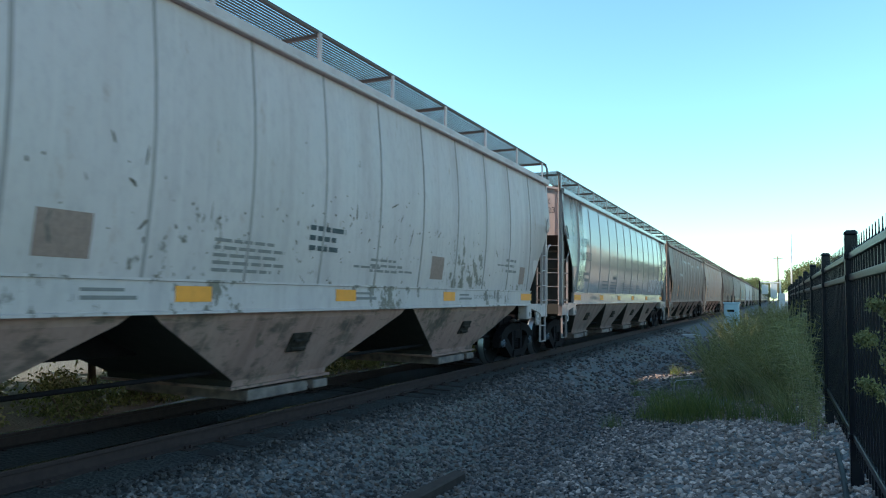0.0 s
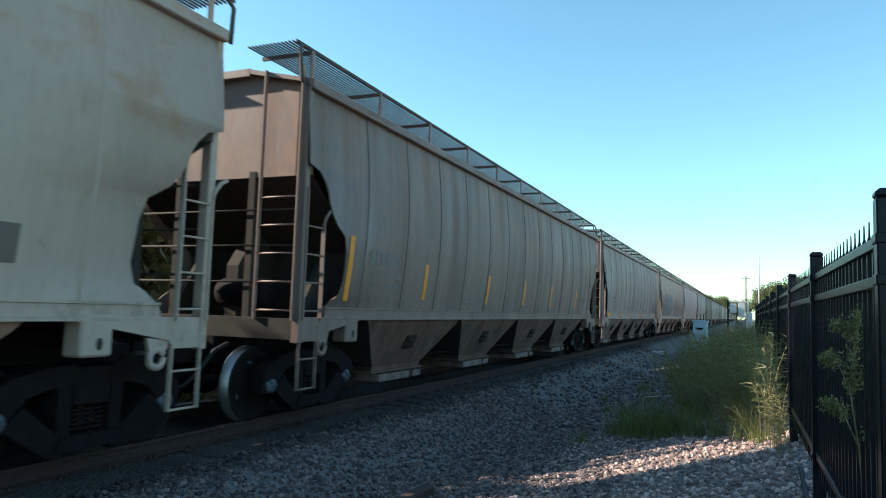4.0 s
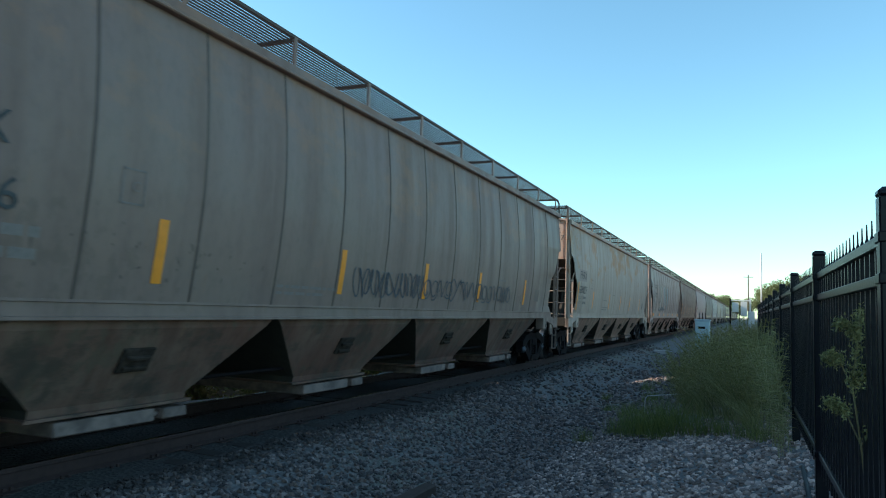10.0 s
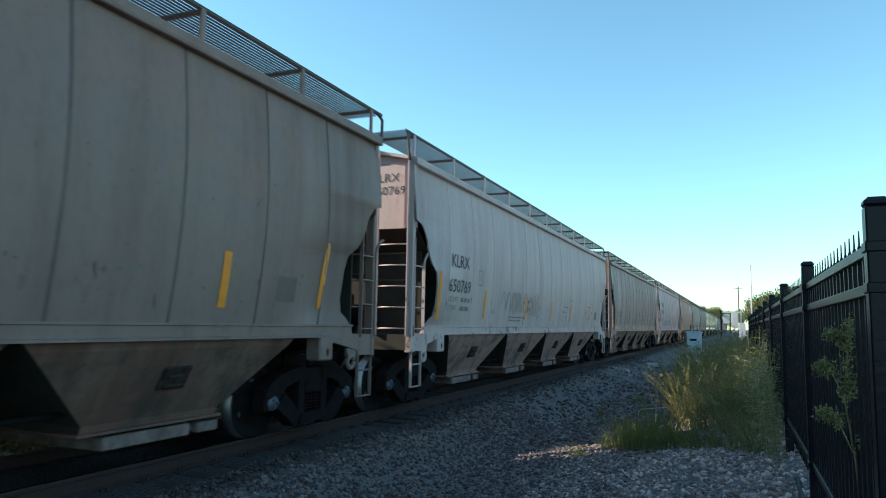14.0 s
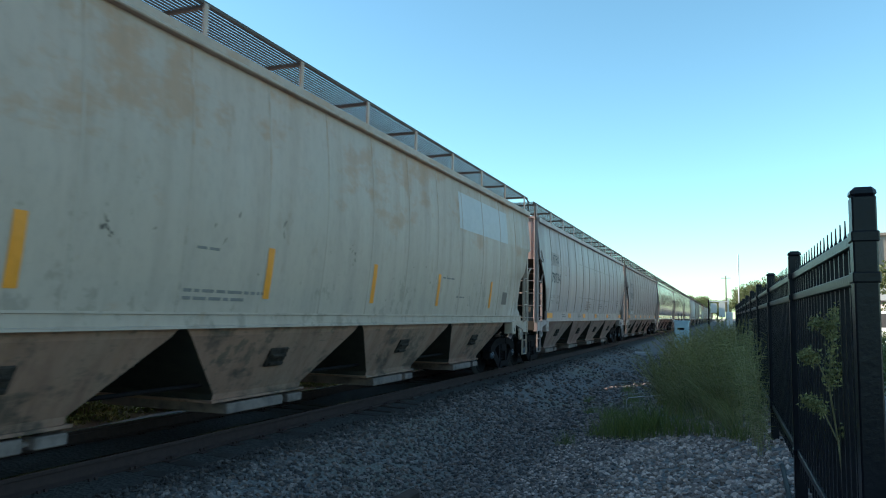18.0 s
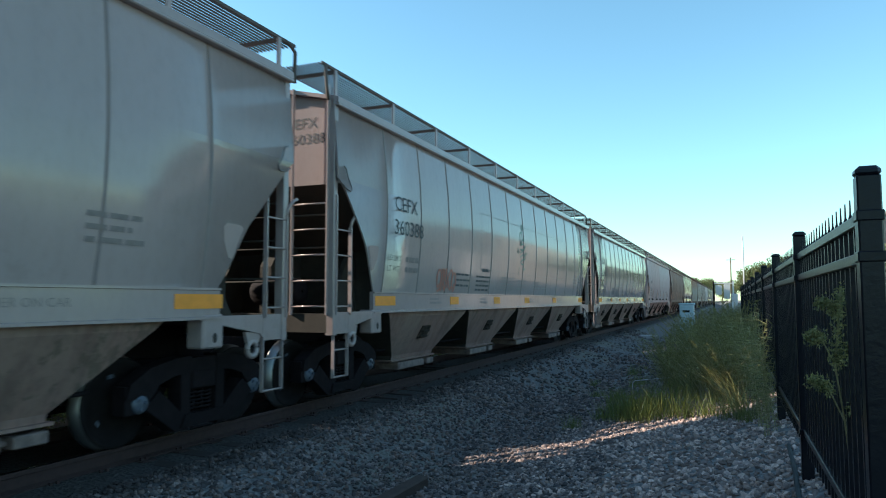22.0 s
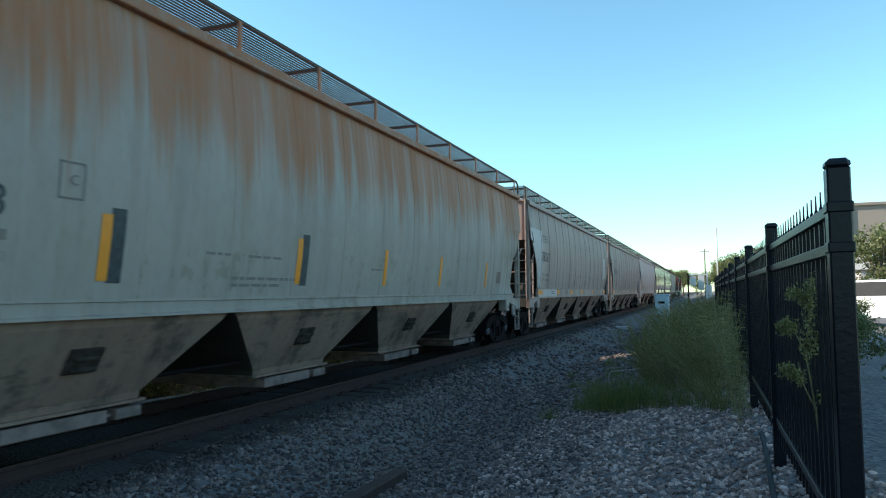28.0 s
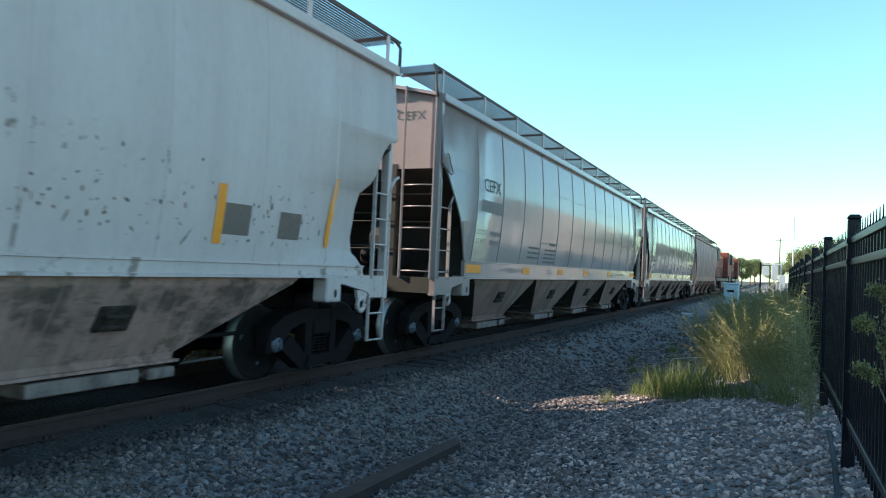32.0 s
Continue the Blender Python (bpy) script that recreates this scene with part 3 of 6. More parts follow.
def cap_mesh():
    """Bearing end cap with its three bolts; it turns with the axle."""
    bm = bmesh.new()
    lathe(bm, [(0.95, 0.10), (1.10, 0.10), (1.13, 0.085), (1.135, 0.0001)], 18)
    for k in range(3):
        a = 2 * math.pi * k / 3
        box(bm, 1.13, 1.155, 0.05 * math.cos(a) - 0.016, 0.05 * math.cos(a) + 0.016, 0.05 * math.sin(a) - 0.016, 0.05 * math.sin(a) + 0.016)
    return fixed(bm)


WHEELSETS = []          # every wheelset, keyed to roll in motions()
SHARED = {}


def shared(key, make, *mats):
    if key not in SHARED:
        SHARED[key] = mesh_of(make(), *mats)
    return SHARED[key]


def put(name, key, make, mats, parent, m=None, label="", paint=None):
    """A part on a mesh that alike parts share; paint replaces the first material on this object alone."""
    ob = new(name, shared(key, make, *mats))
    ob.parent = parent
    if m is not None:
        ob.matrix_basis = m
    if paint:
        ob.material_slots[0].link = "OBJECT"
        ob.material_slots[0].material = paint
    if label:
        tagged(ob, label)
    return ob


TURN = pose(0, 0, 0, 0, 0, 180)


def truck(parent, y):
    t = put("truck", "bolster", bolster_mesh, (STEEL_DARK,), parent, pose(0, y, 0))
    for m in (None, TURN):
        put("side_frame", "side_frame", side_frame_mesh, (STEEL_DARK,), t, m)
        for j in (-1, 0, 1):
            put("spring", "spring", spring_mesh, (STEEL_DARK,), t, (m or Matrix.Identity(4)) @ pose(0, 0.13 * j, 0))
    for s in (1, -1):
        w = put("wheelset", "wheelset", wheelset_mesh, (WHEEL, TREAD, CAP), t, pose(0, s * 0.889, 0.457))
        WHEELSETS.append(w)
        c = put("bearing_cap", "cap", cap_mesh, (CAP,), t, pose(0, s * 0.889, 0.457))
        WHEELSETS.append(c)
    return t


def at_end(front, y=0.0):
    """The pose of an end detail, built outward along -y, at the front or the rear end."""
    return pose(0, -HALF + y, 0) if front else pose(0, HALF - y, 0) @ TURN


def mirror_end(front, y=0.0):
    """The same for details on the camera side only: mirrored along y, not turned."""
    return pose(0, -HALF + y, 0) if front else Matrix.Translation((0, HALF - y, 0)) @ Matrix.Diagonal((1, -1, 1, 1))


def covered_hopper(k, y, kind, paint, bays, label):
    car = new("covered_hopper")
    tagged(car, label, "hopper car", "covered hopper cars of the train")
    car.matrix_basis = pose(TRACK_X, y, RAIL)
    P = PAINT[paint]
    for s in (1, -1):
        put("side_sheet", f"side_{kind}{s}", lambda: side_sheet_mesh(kind, s), (P,), car, paint=P)
    for m in (None, TURN):
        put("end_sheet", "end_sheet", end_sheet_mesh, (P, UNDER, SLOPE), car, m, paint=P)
    put("roof", "roof", roof_mesh, (P,), car, paint=P)
    put("eave_angle", "eave", eave_mesh, (P,), car, paint=P)
    for s in (1, -1):
        put("side_sill", f"sill_{kind}{s}", lambda: sill_mesh(kind, s), (P,), car, paint=P)
    n_seam = 13
    for i in range(n_seam):
        yy = -7.86 + 15.72 * i / (n_seam - 1)
        key, mk = ("seam_plate", lambda: seam_mesh(1.61, 4.22)) if kind == "plate" else ("seam_round", lambda: seam_mesh(1.44, 4.22, 0.028, 0.009))
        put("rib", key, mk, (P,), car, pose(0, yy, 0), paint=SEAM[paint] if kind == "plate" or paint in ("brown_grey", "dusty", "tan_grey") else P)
    cs = BAYS_4 if bays == 4 else BAYS_3
    top, bot = (1.86, 0.90) if bays == 4 else (2.46, 0.90)
    for c in cs:
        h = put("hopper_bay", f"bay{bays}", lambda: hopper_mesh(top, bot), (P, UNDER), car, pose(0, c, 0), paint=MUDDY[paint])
        put("outlet_gate", f"gate{bays}", lambda: gate_mesh(bot * 0.9), (GATE,), h, label="pale dusty outlet gate")
        put("vibrator_bracket", "pad", pad_mesh, (PATCH_DARK,), h)
    put("centre_sill", "centre_sill", centre_sill_mesh, (STEEL_DARK,), car)
    put("brake_pipe", "pipe", pipe_mesh, (STEEL_DARK,), car)
    for m in (None, TURN):
        walkway = put("running_board", "edge_rail", edge_rail_mesh, (GRATE,), car, m, "grating roof walk")
        for i in range(13):
            put("slat", "board", board_mesh, (GRATE,), walkway, pose(0.70 + 0.057 * i, 0, 0))
    for i in range(11):
        put("walk_bracket", "bearer", bearer_mesh, (P, GRATE), car, pose(0, -9.2 + 1.84 * i, 0), paint=P)
    for front in (True, False):
        em, mm = at_end(front), mirror_end(front)
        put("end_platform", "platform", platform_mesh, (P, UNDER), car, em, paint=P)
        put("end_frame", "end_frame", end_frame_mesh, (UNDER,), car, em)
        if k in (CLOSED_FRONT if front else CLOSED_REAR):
            put("bulkhead", "bulkhead", sun_block_plate_mesh, (UNDER,), car, em)
        for s in (1, -1):
            put("tow_eye", f"tow_eye{s}", lambda: tow_eye_mesh(s), (P,), car, em, paint=P)
        if kind == "plate":
            put("welded_pad", "edge_pad", edge_pad_mesh, (P,), car, mm, paint=P)
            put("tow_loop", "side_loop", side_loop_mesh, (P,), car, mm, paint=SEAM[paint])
        put("coupler", "coupler", coupler_mesh, (STEEL_DARK,), car, em)
        put("air_hose", "hose", hose_mesh, (HOSE,), car, em)
        put("corner_post", "post", corner_post_mesh, (P,), car, pose(0, -HALF + 0.05, 0) if front else pose(0, HALF - 0.05, 0), paint=P)
        put("corner_post", "post", corner_post_mesh, (P,), car, pose(0, (-HALF + 0.05) * (1 if front else -1), 0) @ TURN, paint=P)
        yl = -HALF + 0.04 if front else HALF - 0.46
        put("side_ladder", "side_ladder", lambda: ladder_mesh(0.02, 0.42, 1.28, 2.95, 4, False), (P,), car, pose(0, yl, 0), paint=P)
        put("sill_step", "stirrup", stirrup_mesh, (P,), car, pose(0, yl, 0), paint=P)
        put("end_ladder", "end_ladder", lambda: ladder_mesh(0.86, 1.44, 1.28, 2.95, 5, True), (P,), car, em @ pose(0, -0.02, 0), paint=P)
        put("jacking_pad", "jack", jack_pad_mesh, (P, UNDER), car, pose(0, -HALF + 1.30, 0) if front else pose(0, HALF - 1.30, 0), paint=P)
        put("roof_grab_iron", "hoop", end_hoop_mesh, (GRATE,), car, mm)
        truck(car, -8.37 if front else 8.37)
    put("air_reservoir", "tank", tank_mesh, (STEEL_DARK,), car, at_end(True))
    put("brake_wheel", "brake_wheel", brake_wheel_mesh, (STEEL_DARK,), car, at_end(False))
    return car


# ---- marks on the cars ----
def on_side(u, z, y0, out=0.006):
    return Vector((side_x(z) + out, y0 + u, z))


def lettering(car, text, y0, z0, height, mat=None, name="lettering"):
    """Stencilled letters that lie on the bulged side."""
    cu = bpy.data.curves.new("t", "FONT")
    cu.body, cu.size, cu.resolution_u = text, height / 0.70, 2
    ob = bpy.data.objects.new("t", cu)
    me = bpy.data.meshes.new_from_object(ob)
    bpy.data.objects.remove(ob)
    for v in me.vertices:
        v.co = on_side(v.co.x * STRETCH, z0 + v.co.y, y0, 0.0125)
    me.materials.clear()
    me.materials.append(mat or INK)
    o = new(name, me)
    o.parent = car
    return o


def plate(bm, y0, y1, z0, z1, out=0.006, mi=0, n=3):
    """A thin plate on the side, bent to the bulge."""
    zs = np.linspace(z0, z1, n)
    rows = [[bm.verts.new(on_side(0, z, y, out)) for y in (y0, y1)] for z in zs]
    for a, b in zip(rows, rows[1:]):
        bm.faces.new((a[0], a[1], b[1], b[0])).material_index = mi


def bars(car, y0, z0, widths, height=0.05, gap=0.09, mat=None, name="stencil_block"):
    """Small print that cannot be read, as plain bars."""
    bm = bmesh.new()
    rng = random.Random(int(y0 * 100 + z0 * 1000))
    for i, w in enumerate(widths):
        z, y = z0 - i * gap, y0
        while y < y0 + w:
            step = rng.uniform(0.08, 0.26)
            plate(bm, y, min(y + step, y0 + w), z, z + height, 0.005, 0, 2)
            y += step + 0.035
    return tagged(part(name, bm, mat or INK_FAINT, car), kind="stuff")


def patch(car, y0, y1, z0, z1, mat, name, label="", out=0.004):
    bm = bmesh.new()
    plate(bm, y0, y1, z0, z1, out, 0, max(4, int((z1 - z0) / 0.1)))
    return part(name, bm, mat, car, label)


def reflector_flat(car, y0, w=0.62):
    """Yellow reflector on the sill plate."""
    bm = bmesh.new()
    box(bm, 1.516, 1.521, y0, y0 + w, 1.40, 1.55)
    return part("reflector", bm, YELLOW, car, "yellow horizontal reflector strip")


def reflector_upright(car, y0, z0=1.62, z1=2.25, w=0.11):
    bm = bmesh.new()
    plate(bm, y0, y0 + w, z0, z1, 0.007, 0, 4)
    return part("reflector", bm, YELLOW, car, "yellow upright reflector strip")


def spray(name, color):
    return plain(name, color, 0.5, 0.0, 0.3, 6.0, 0.75)


SPRAY = {"blue": spray("spray_blue", (0.17, 0.22, 0.29)), "teal": spray("spray_teal", (0.22, 0.27, 0.27)), "purple": spray("spray_purple", (0.34, 0.23, 0.30)),
         "card": spray("spray_card", (0.15, 0.105, 0.092)), "dark": spray("spray_dark", (0.06, 0.065, 0.085)), "red": spray("spray_red", (0.40, 0.13, 0.09)), "rust": spray("spray_rust", (0.33, 0.19, 0.12)), "violet": spray("spray_violet", (0.24, 0.19, 0.31)), "orange": spray("spray_orange", (0.50, 0.24, 0.09)),
         "pale": spray("spray_pale", (0.34, 0.285, 0.26)), "slate": spray("spray_slate", (0.185, 0.175, 0.175)), "royal": spray("spray_royal", (0.055, 0.075, 0.22)), "lilac": spray("spray_lilac", (0.30, 0.26, 0.42)), "tan": spray("spray_tan", (0.33, 0.215, 0.155)), "sand": spray("spray_sand", (0.33, 0.24, 0.19)), "green": spray("spray_green", (0.045, 0.12, 0.085)), "dusty_red": spray("spray_dusty_red", (0.29, 0.12, 0.125)), "white": spray("spray_white", (0.62, 0.53, 0.52)), "pink": spray("spray_pink", (0.38, 0.27, 0.28)), "grey": spray("spray_grey", (0.30, 0.21, 0.195)), "brown": spray("spray_brown", (0.24, 0.15, 0.11))}


def stroke(bm, pts, w, out, mi):
    """One sprayed line on the car's side, as a ribbon with round ends."""
    fine = []
    for (a, b), (c, d) in zip(pts, pts[1:]):
        for t in np.linspace(0, 1, 5)[:-1]:
            fine.append(Vector((a + (c - a) * t, b + (d - b) * t)))
    fine.append(Vector(pts[-1]))
    left, right = [], []
    for i, p in enumerate(fine):
        d = (fine[min(i + 1, len(fine) - 1)] - fine[max(i - 1, 0)]).normalized()
        nrm = Vector((-d.y, d.x))
        ww = w * (0.55 if i in (0, len(fine) - 1) else 1.0) * (0.9 + 0.1 * math.sin(i * 0.4 + pts[0][0] * 9))
        left.append(p + nrm * ww)
        right.append(p - nrm * ww)
    row = [(bm.verts.new(on_side(l.x, l.y, 0, out)), bm.verts.new(on_side(r.x, r.y, 0, out))) for l, r in zip(left, right)]
    for a, b in zip(row, row[1:]):
        bm.faces.new((a[1], b[1], b[0], a[0])).material_index = mi


def squiggle(rng):
    """A looping or arched line in a unit cell, wider than the cell so that neighbours cross."""
    kind = rng.randrange(4)
    p, q = rng.uniform(0, 6.28), rng.uniform(0, 6.28)
    if kind == 0:
        return [(0.5 + 0.75 * math.sin(5.0 * t + p), 0.5 + 0.5 * math.sin(8.5 * t + q)) for t in np.linspace(0, 1, 26)]
    if kind == 1:
        return [(-0.2 + 1.4 * t, 0.1 + 0.85 * abs(math.sin(3.14 * (t * 1.5 + 0.1)))) for t in np.linspace(0, 1, 20)]
    if kind == 2:
        return [(-0.15 + 1.3 * t + 0.18 * math.sin(19 * t + p), 0.5 + 0.5 * math.cos(15 * t)) for t in np.linspace(0, 1, 28)]
    return [(0.5 + (0.6 - 0.35 * t) * math.cos(7.5 * t + p), 0.5 + (0.5 - 0.2 * t) * math.sin(7.5 * t + p)) for t in np.linspace(0, 1, 22)]


def slab(rng):
    """A fat bent stroke of a sprayed piece: one or two bends, leaning, crossing its neighbours."""
    lean = rng.uniform(-0.35, 0.35)
    kind = rng.randrange(3)
    if kind == 0:
        return [(-0.5 + lean, 0.1), (0.45, 0.6), (0.9 - lean, 1.0), (1.6, 0.7), (1.4, 0.2)]
    if kind == 1:
        return [(-0.5, 0.45), (0.1, 0.95), (0.8, 0.7), (0.45, 0.2), (1.3 + lean, 0.0), (1.7, 0.5)]
    return [(-0.4, 1.0), (0.35 + lean, 0.55), (0.2, 0.1), (0.9, 0.0), (1.6, 0.45)]


def graffiti(car, y0, y1, z0, z1, n, colors, fat, seed, label, outline=True):
    """Sprayed loops and arches that spell nothing: an outline and a fill, stroke by stroke."""
    rng = random.Random(seed)
    cell = (y1 - y0) / n
    for i in range(n):
        bm = bmesh.new()
        st = slab(rng) if fat > 0.1 else squiggle(rng)
        top, low = z1 - rng.uniform(0, 0.12) * (z1 - z0), z0 + rng.uniform(0, 0.12) * (z1 - z0)
        pts = [(y0 + cell * (i + u), low + (top - low) * v) for u, v in st]
        if outline:
            edge = bmesh.new()
            stroke(edge, pts, fat * 1.4, 0.004 + 0.0002 * i, 0)
            part("graffiti_outline", edge, SPRAY[colors[1]], car)
        stroke(bm, pts, fat, 0.009 + 0.0002 * i, 0 if rng.random() < 0.65 or len(colors) < 3 else 2)
        o = new("graffiti_stroke", mesh_of(bm, *[SPRAY[c] for c in colors]))
        o.parent = car
        tagged(o, label)


def sprayed(car, lines, w, color, label, name="graffiti_stroke"):
    """Single sprayed lines, point by point from the leading corner, placed to fit the camera's view."""
    for i, pts in enumerate(lines):
        bm = bmesh.new()
        stroke(bm, [(STRETCH * u - HALF, z) for u, z in pts], w, 0.006 + 0.0003 * i, 0)
        o = new(name, mesh_of(bm, SPRAY[color]))
        o.parent = car
        tagged(o, label)


def scuffs(car, places, seed, mat, label="dark chips and scuffs in the paint"):
    """Chips where the paint is knocked off: middle and spread along and up, and how many."""
    rng = random.Random(seed)
    bm = bmesh.new()
    for u, z, du, dz, n in places:
        for _ in range(n):
            cu, cz = rng.gauss(u, du), min(4.0, max(1.66, rng.gauss(z, dz)))
            if not 1.35 < cu < 15.6:
                continue
            w, h, a = rng.uniform(0.006, 0.018), rng.uniform(0.008, 0.034), rng.gauss(0, 0.6)
            if rng.random() < 0.14:
                h *= 4
            ring = [(w * rng.uniform(0.6, 1.2) * math.cos(2 * math.pi * i / 7), h * rng.uniform(0.6, 1.2) * math.sin(2 * math.pi * i / 7)) for i in range(7)]
            bm.faces.new([bm.verts.new(on_side(x * math.cos(a) - y * math.sin(a), cz + x * math.sin(a) + y * math.cos(a), STRETCH * cu - HALF, 0.005)) for x, y in ring])
    o = part("worn_paint", bm, mat, car, label)
    return tagged(o, kind="stuff")


# ---- ground and track ----
def ground_z(x, y):
    """Ballast shoulder, the shallow ditch at its foot, and the bank that rises to the fence."""
    z = float(np.interp(x, (-60, -9.6, -8.6, -8.0, -5.05, -4.6, -3.6, -3.2, -1.8, 0.2, 0.6, 1.6, 6, 60), (-0.3, -0.15, 0.26, 0.33, 0.33, 0.26, -0.04, -0.04, 0.20, 0.74, 0.92, 0.95, 0.85, 0.6)))
    return z + 0.05 * noise.noise(Vector((x * 0.5, y * 0.5, 0)))


def ground():
    bm = bmesh.new()
    xs = sorted([-400, -150, -60, -30, -15, -11] + [float(x) for x in np.arange(-9.6, 2.4, 0.2)] + [3, 4, 6, 9, 14, 22, 40, 80, 160, 400])
    ys = [-900, -300, -120, -60, -30, -15] + [float(y) for y in np.arange(-8, 24, 0.4)] + [26, 29, 33, 38, 45, 55, 70, 100, 150, 250, 400, 700, 1200]
    grid = [[bm.verts.new((x, y, ground_z(x, y))) for x in xs] for y in ys]
    for a, b in zip(grid, grid[1:]):
        for i in range(len(xs) - 1):
            bm.faces.new((a[i], a[i + 1], b[i + 1], b[i])).smooth = True
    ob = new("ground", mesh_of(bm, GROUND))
    return tagged(ob, "grey crushed-stone ground with a ballast shoulder and bank", "ground", kind="structure")


ground()


def stone_meshes():
    out = []
    rng = random.Random(5)
    for _ in range(6):
        bm = bmesh.new()
        bmesh.ops.create_icosphere(bm, subdivisions=1, radius=1)
        for v in bm.verts:
            v.co = Vector((v.co.x * rng.uniform(0.7, 1.3), v.co.y * rng.uniform(0.6, 1.1), v.co.z * rng.uniform(0.45, 0.85))) + Vector([rng.uniform(-0.2, 0.2) for _ in range(3)])
        out.append(([v.co.copy() for v in bm.verts], [[v.index for v in f.verts] for f in bm.faces]))
        bm.free()
    return out


def ballast(count, x0, x1, y0, y1, size, seed, label, mat=None):
    """Loose crushed stone, every stone real, in one object."""
    rng = np.random.default_rng(seed)
    shapes = stone_meshes()
    verts, faces = [], []
    arr = [(np.array([list(c) for c in vs]), fs) for vs, fs in shapes]
    base = 0
    for i in range(count):
        # denser towards the near end
        y = y0 + (y1 - y0) * rng.random() ** 1.7
        x = x0 + (x1 - x0) * rng.random()
        vs, fs = arr[rng.integers(len(arr))]
        s = size * rng.uniform(0.55, 1.35)
        e = Euler((rng.uniform(-0.6, 0.6), rng.uniform(-0.6, 0.6), rng.uniform(0, 6.3))).to_matrix()
        p = (vs * s) @ np.array(e).T + (x, y, ground_z(x, y) + s * 0.25)
        verts.append(p)
        faces.extend([[a + base for a in f] for f in fs])
        base += len(vs)
    me = bpy.data.meshes.new("m")
    me.from_pydata(np.concatenate(verts).tolist(), [], faces)
    me.materials.append(mat or STONE)
    ob = new("ballast", me)
    return tagged(ob, label, "gravel", kind="stuff")


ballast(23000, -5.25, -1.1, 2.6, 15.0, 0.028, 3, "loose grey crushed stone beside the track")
ballast(15000, -2.2, 0.9, 1.8, 10.5, 0.025, 6, "paler loose crushed stone on the bank", STONE_PALE)
ballast(7000, -5.3, 0.4, 12.0, 40.0, 0.045, 4, "loose grey crushed stone further along the track")


def rail(x, name):
    bm = bmesh.new()
    prof = [(-0.07, 0), (0.07, 0), (0.07, 0.012), (0.012, 0.035), (0.010, 0.13), (0.036, 0.14), (0.036, 0.168), (0.028, 0.178), (-0.028, 0.178), (-0.036, 0.168), (-0.036, 0.14), (-0.010, 0.13), (-0.012, 0.035), (-0.07, 0.012)]
    ys = (-700, -80, 0, 20, 60, 1200)
    rings = [[bm.verts.new((x + px, y, RAIL - 0.178 + pz)) for px, pz in prof] for y in ys]
    n = len(prof)
    for a, b in zip(rings, rings[1:]):
        for i in range(n):
            bm.faces.new((a[i], b[i], b[(i + 1) % n], a[(i + 1) % n])).material_index = 1 if i in (7, 8) else 0
    ob = new(name, mesh_of(fixed(bm), RUST_DARK, RAIL_TOP))
    return tagged(ob, "rusty steel rail with a polished running surface", "rail", kind="structure")


rail(TRACK_X + 0.7525, "rail_near")
rail(TRACK_X - 0.7525, "rail_far")


def ties():
    bed = tagged(new("track_bed"), "dark weathered timber ties under the rails", "ties", kind="structure")
    bm = bmesh.new()
    box(bm, -1.3, 1.3, -0.11, 0.11, -0.17, 0.0)
    me = mesh_of(bevelled(bm, 0.012), TIE)
    pl = bmesh.new()
    for s in (1, -1):
        box(pl, s * 0.7525 - 0.18, s * 0.7525 + 0.18, -0.09, 0.09, 0.0, 0.014)
        for d in (-0.10, 0.10):
            box(pl, s * 0.7525 + d - 0.012, s * 0.7525 + d + 0.012, -0.05, -0.02, 0.014, 0.045)
            box(pl, s * 0.7525 + d - 0.012, s * 0.7525 + d + 0.012, 0.02, 0.05, 0.014, 0.045)
    pm = mesh_of(fixed(pl), RUST_DARK)
    rng = random.Random(8)
    for i in range(90):
        y = -6 + 0.53 * i
        t = part("tie", me, None, bed)
        t.matrix_basis = pose(TRACK_X + rng.uniform(-0.04, 0.04), y, RAIL - 0.192, 0, 0, rng.uniform(-0.8, 0.8))
        part("tie_plate", pm, None, t)


ties()


def old_rail():
    """The length of scrap timber that lies in the ditch."""
    bm = bmesh.new()
    box(bm, -0.075, 0.075, -2.6, 1.06, 0.0, 0.12)
    bevelled(bm, 0.018)
    for v in bm.verts:
        v.co += 0.01 * noise.noise_vector(v.co * 3)
    ob = new("scrap_timber", mesh_of(bm, TIE_SCRAP))
    ob.matrix_basis = pose(-3.14, 5.9, 0.0, 0.6, 0, -2.1)
    return tagged(ob, "weathered brown timber lying in the gravel ditch", "timber")


TIE_SCRAP = plain("scrap_timber", (0.085, 0.052, 0.042), 0.9, 0, 0.5, 7.0)
old_rail()

# ---- fence ----
FENCE_Y0, PANEL = 2.65, 2.40


def fence_x(y):
    return 0.434 - 0.0012 * (y - 2.65)


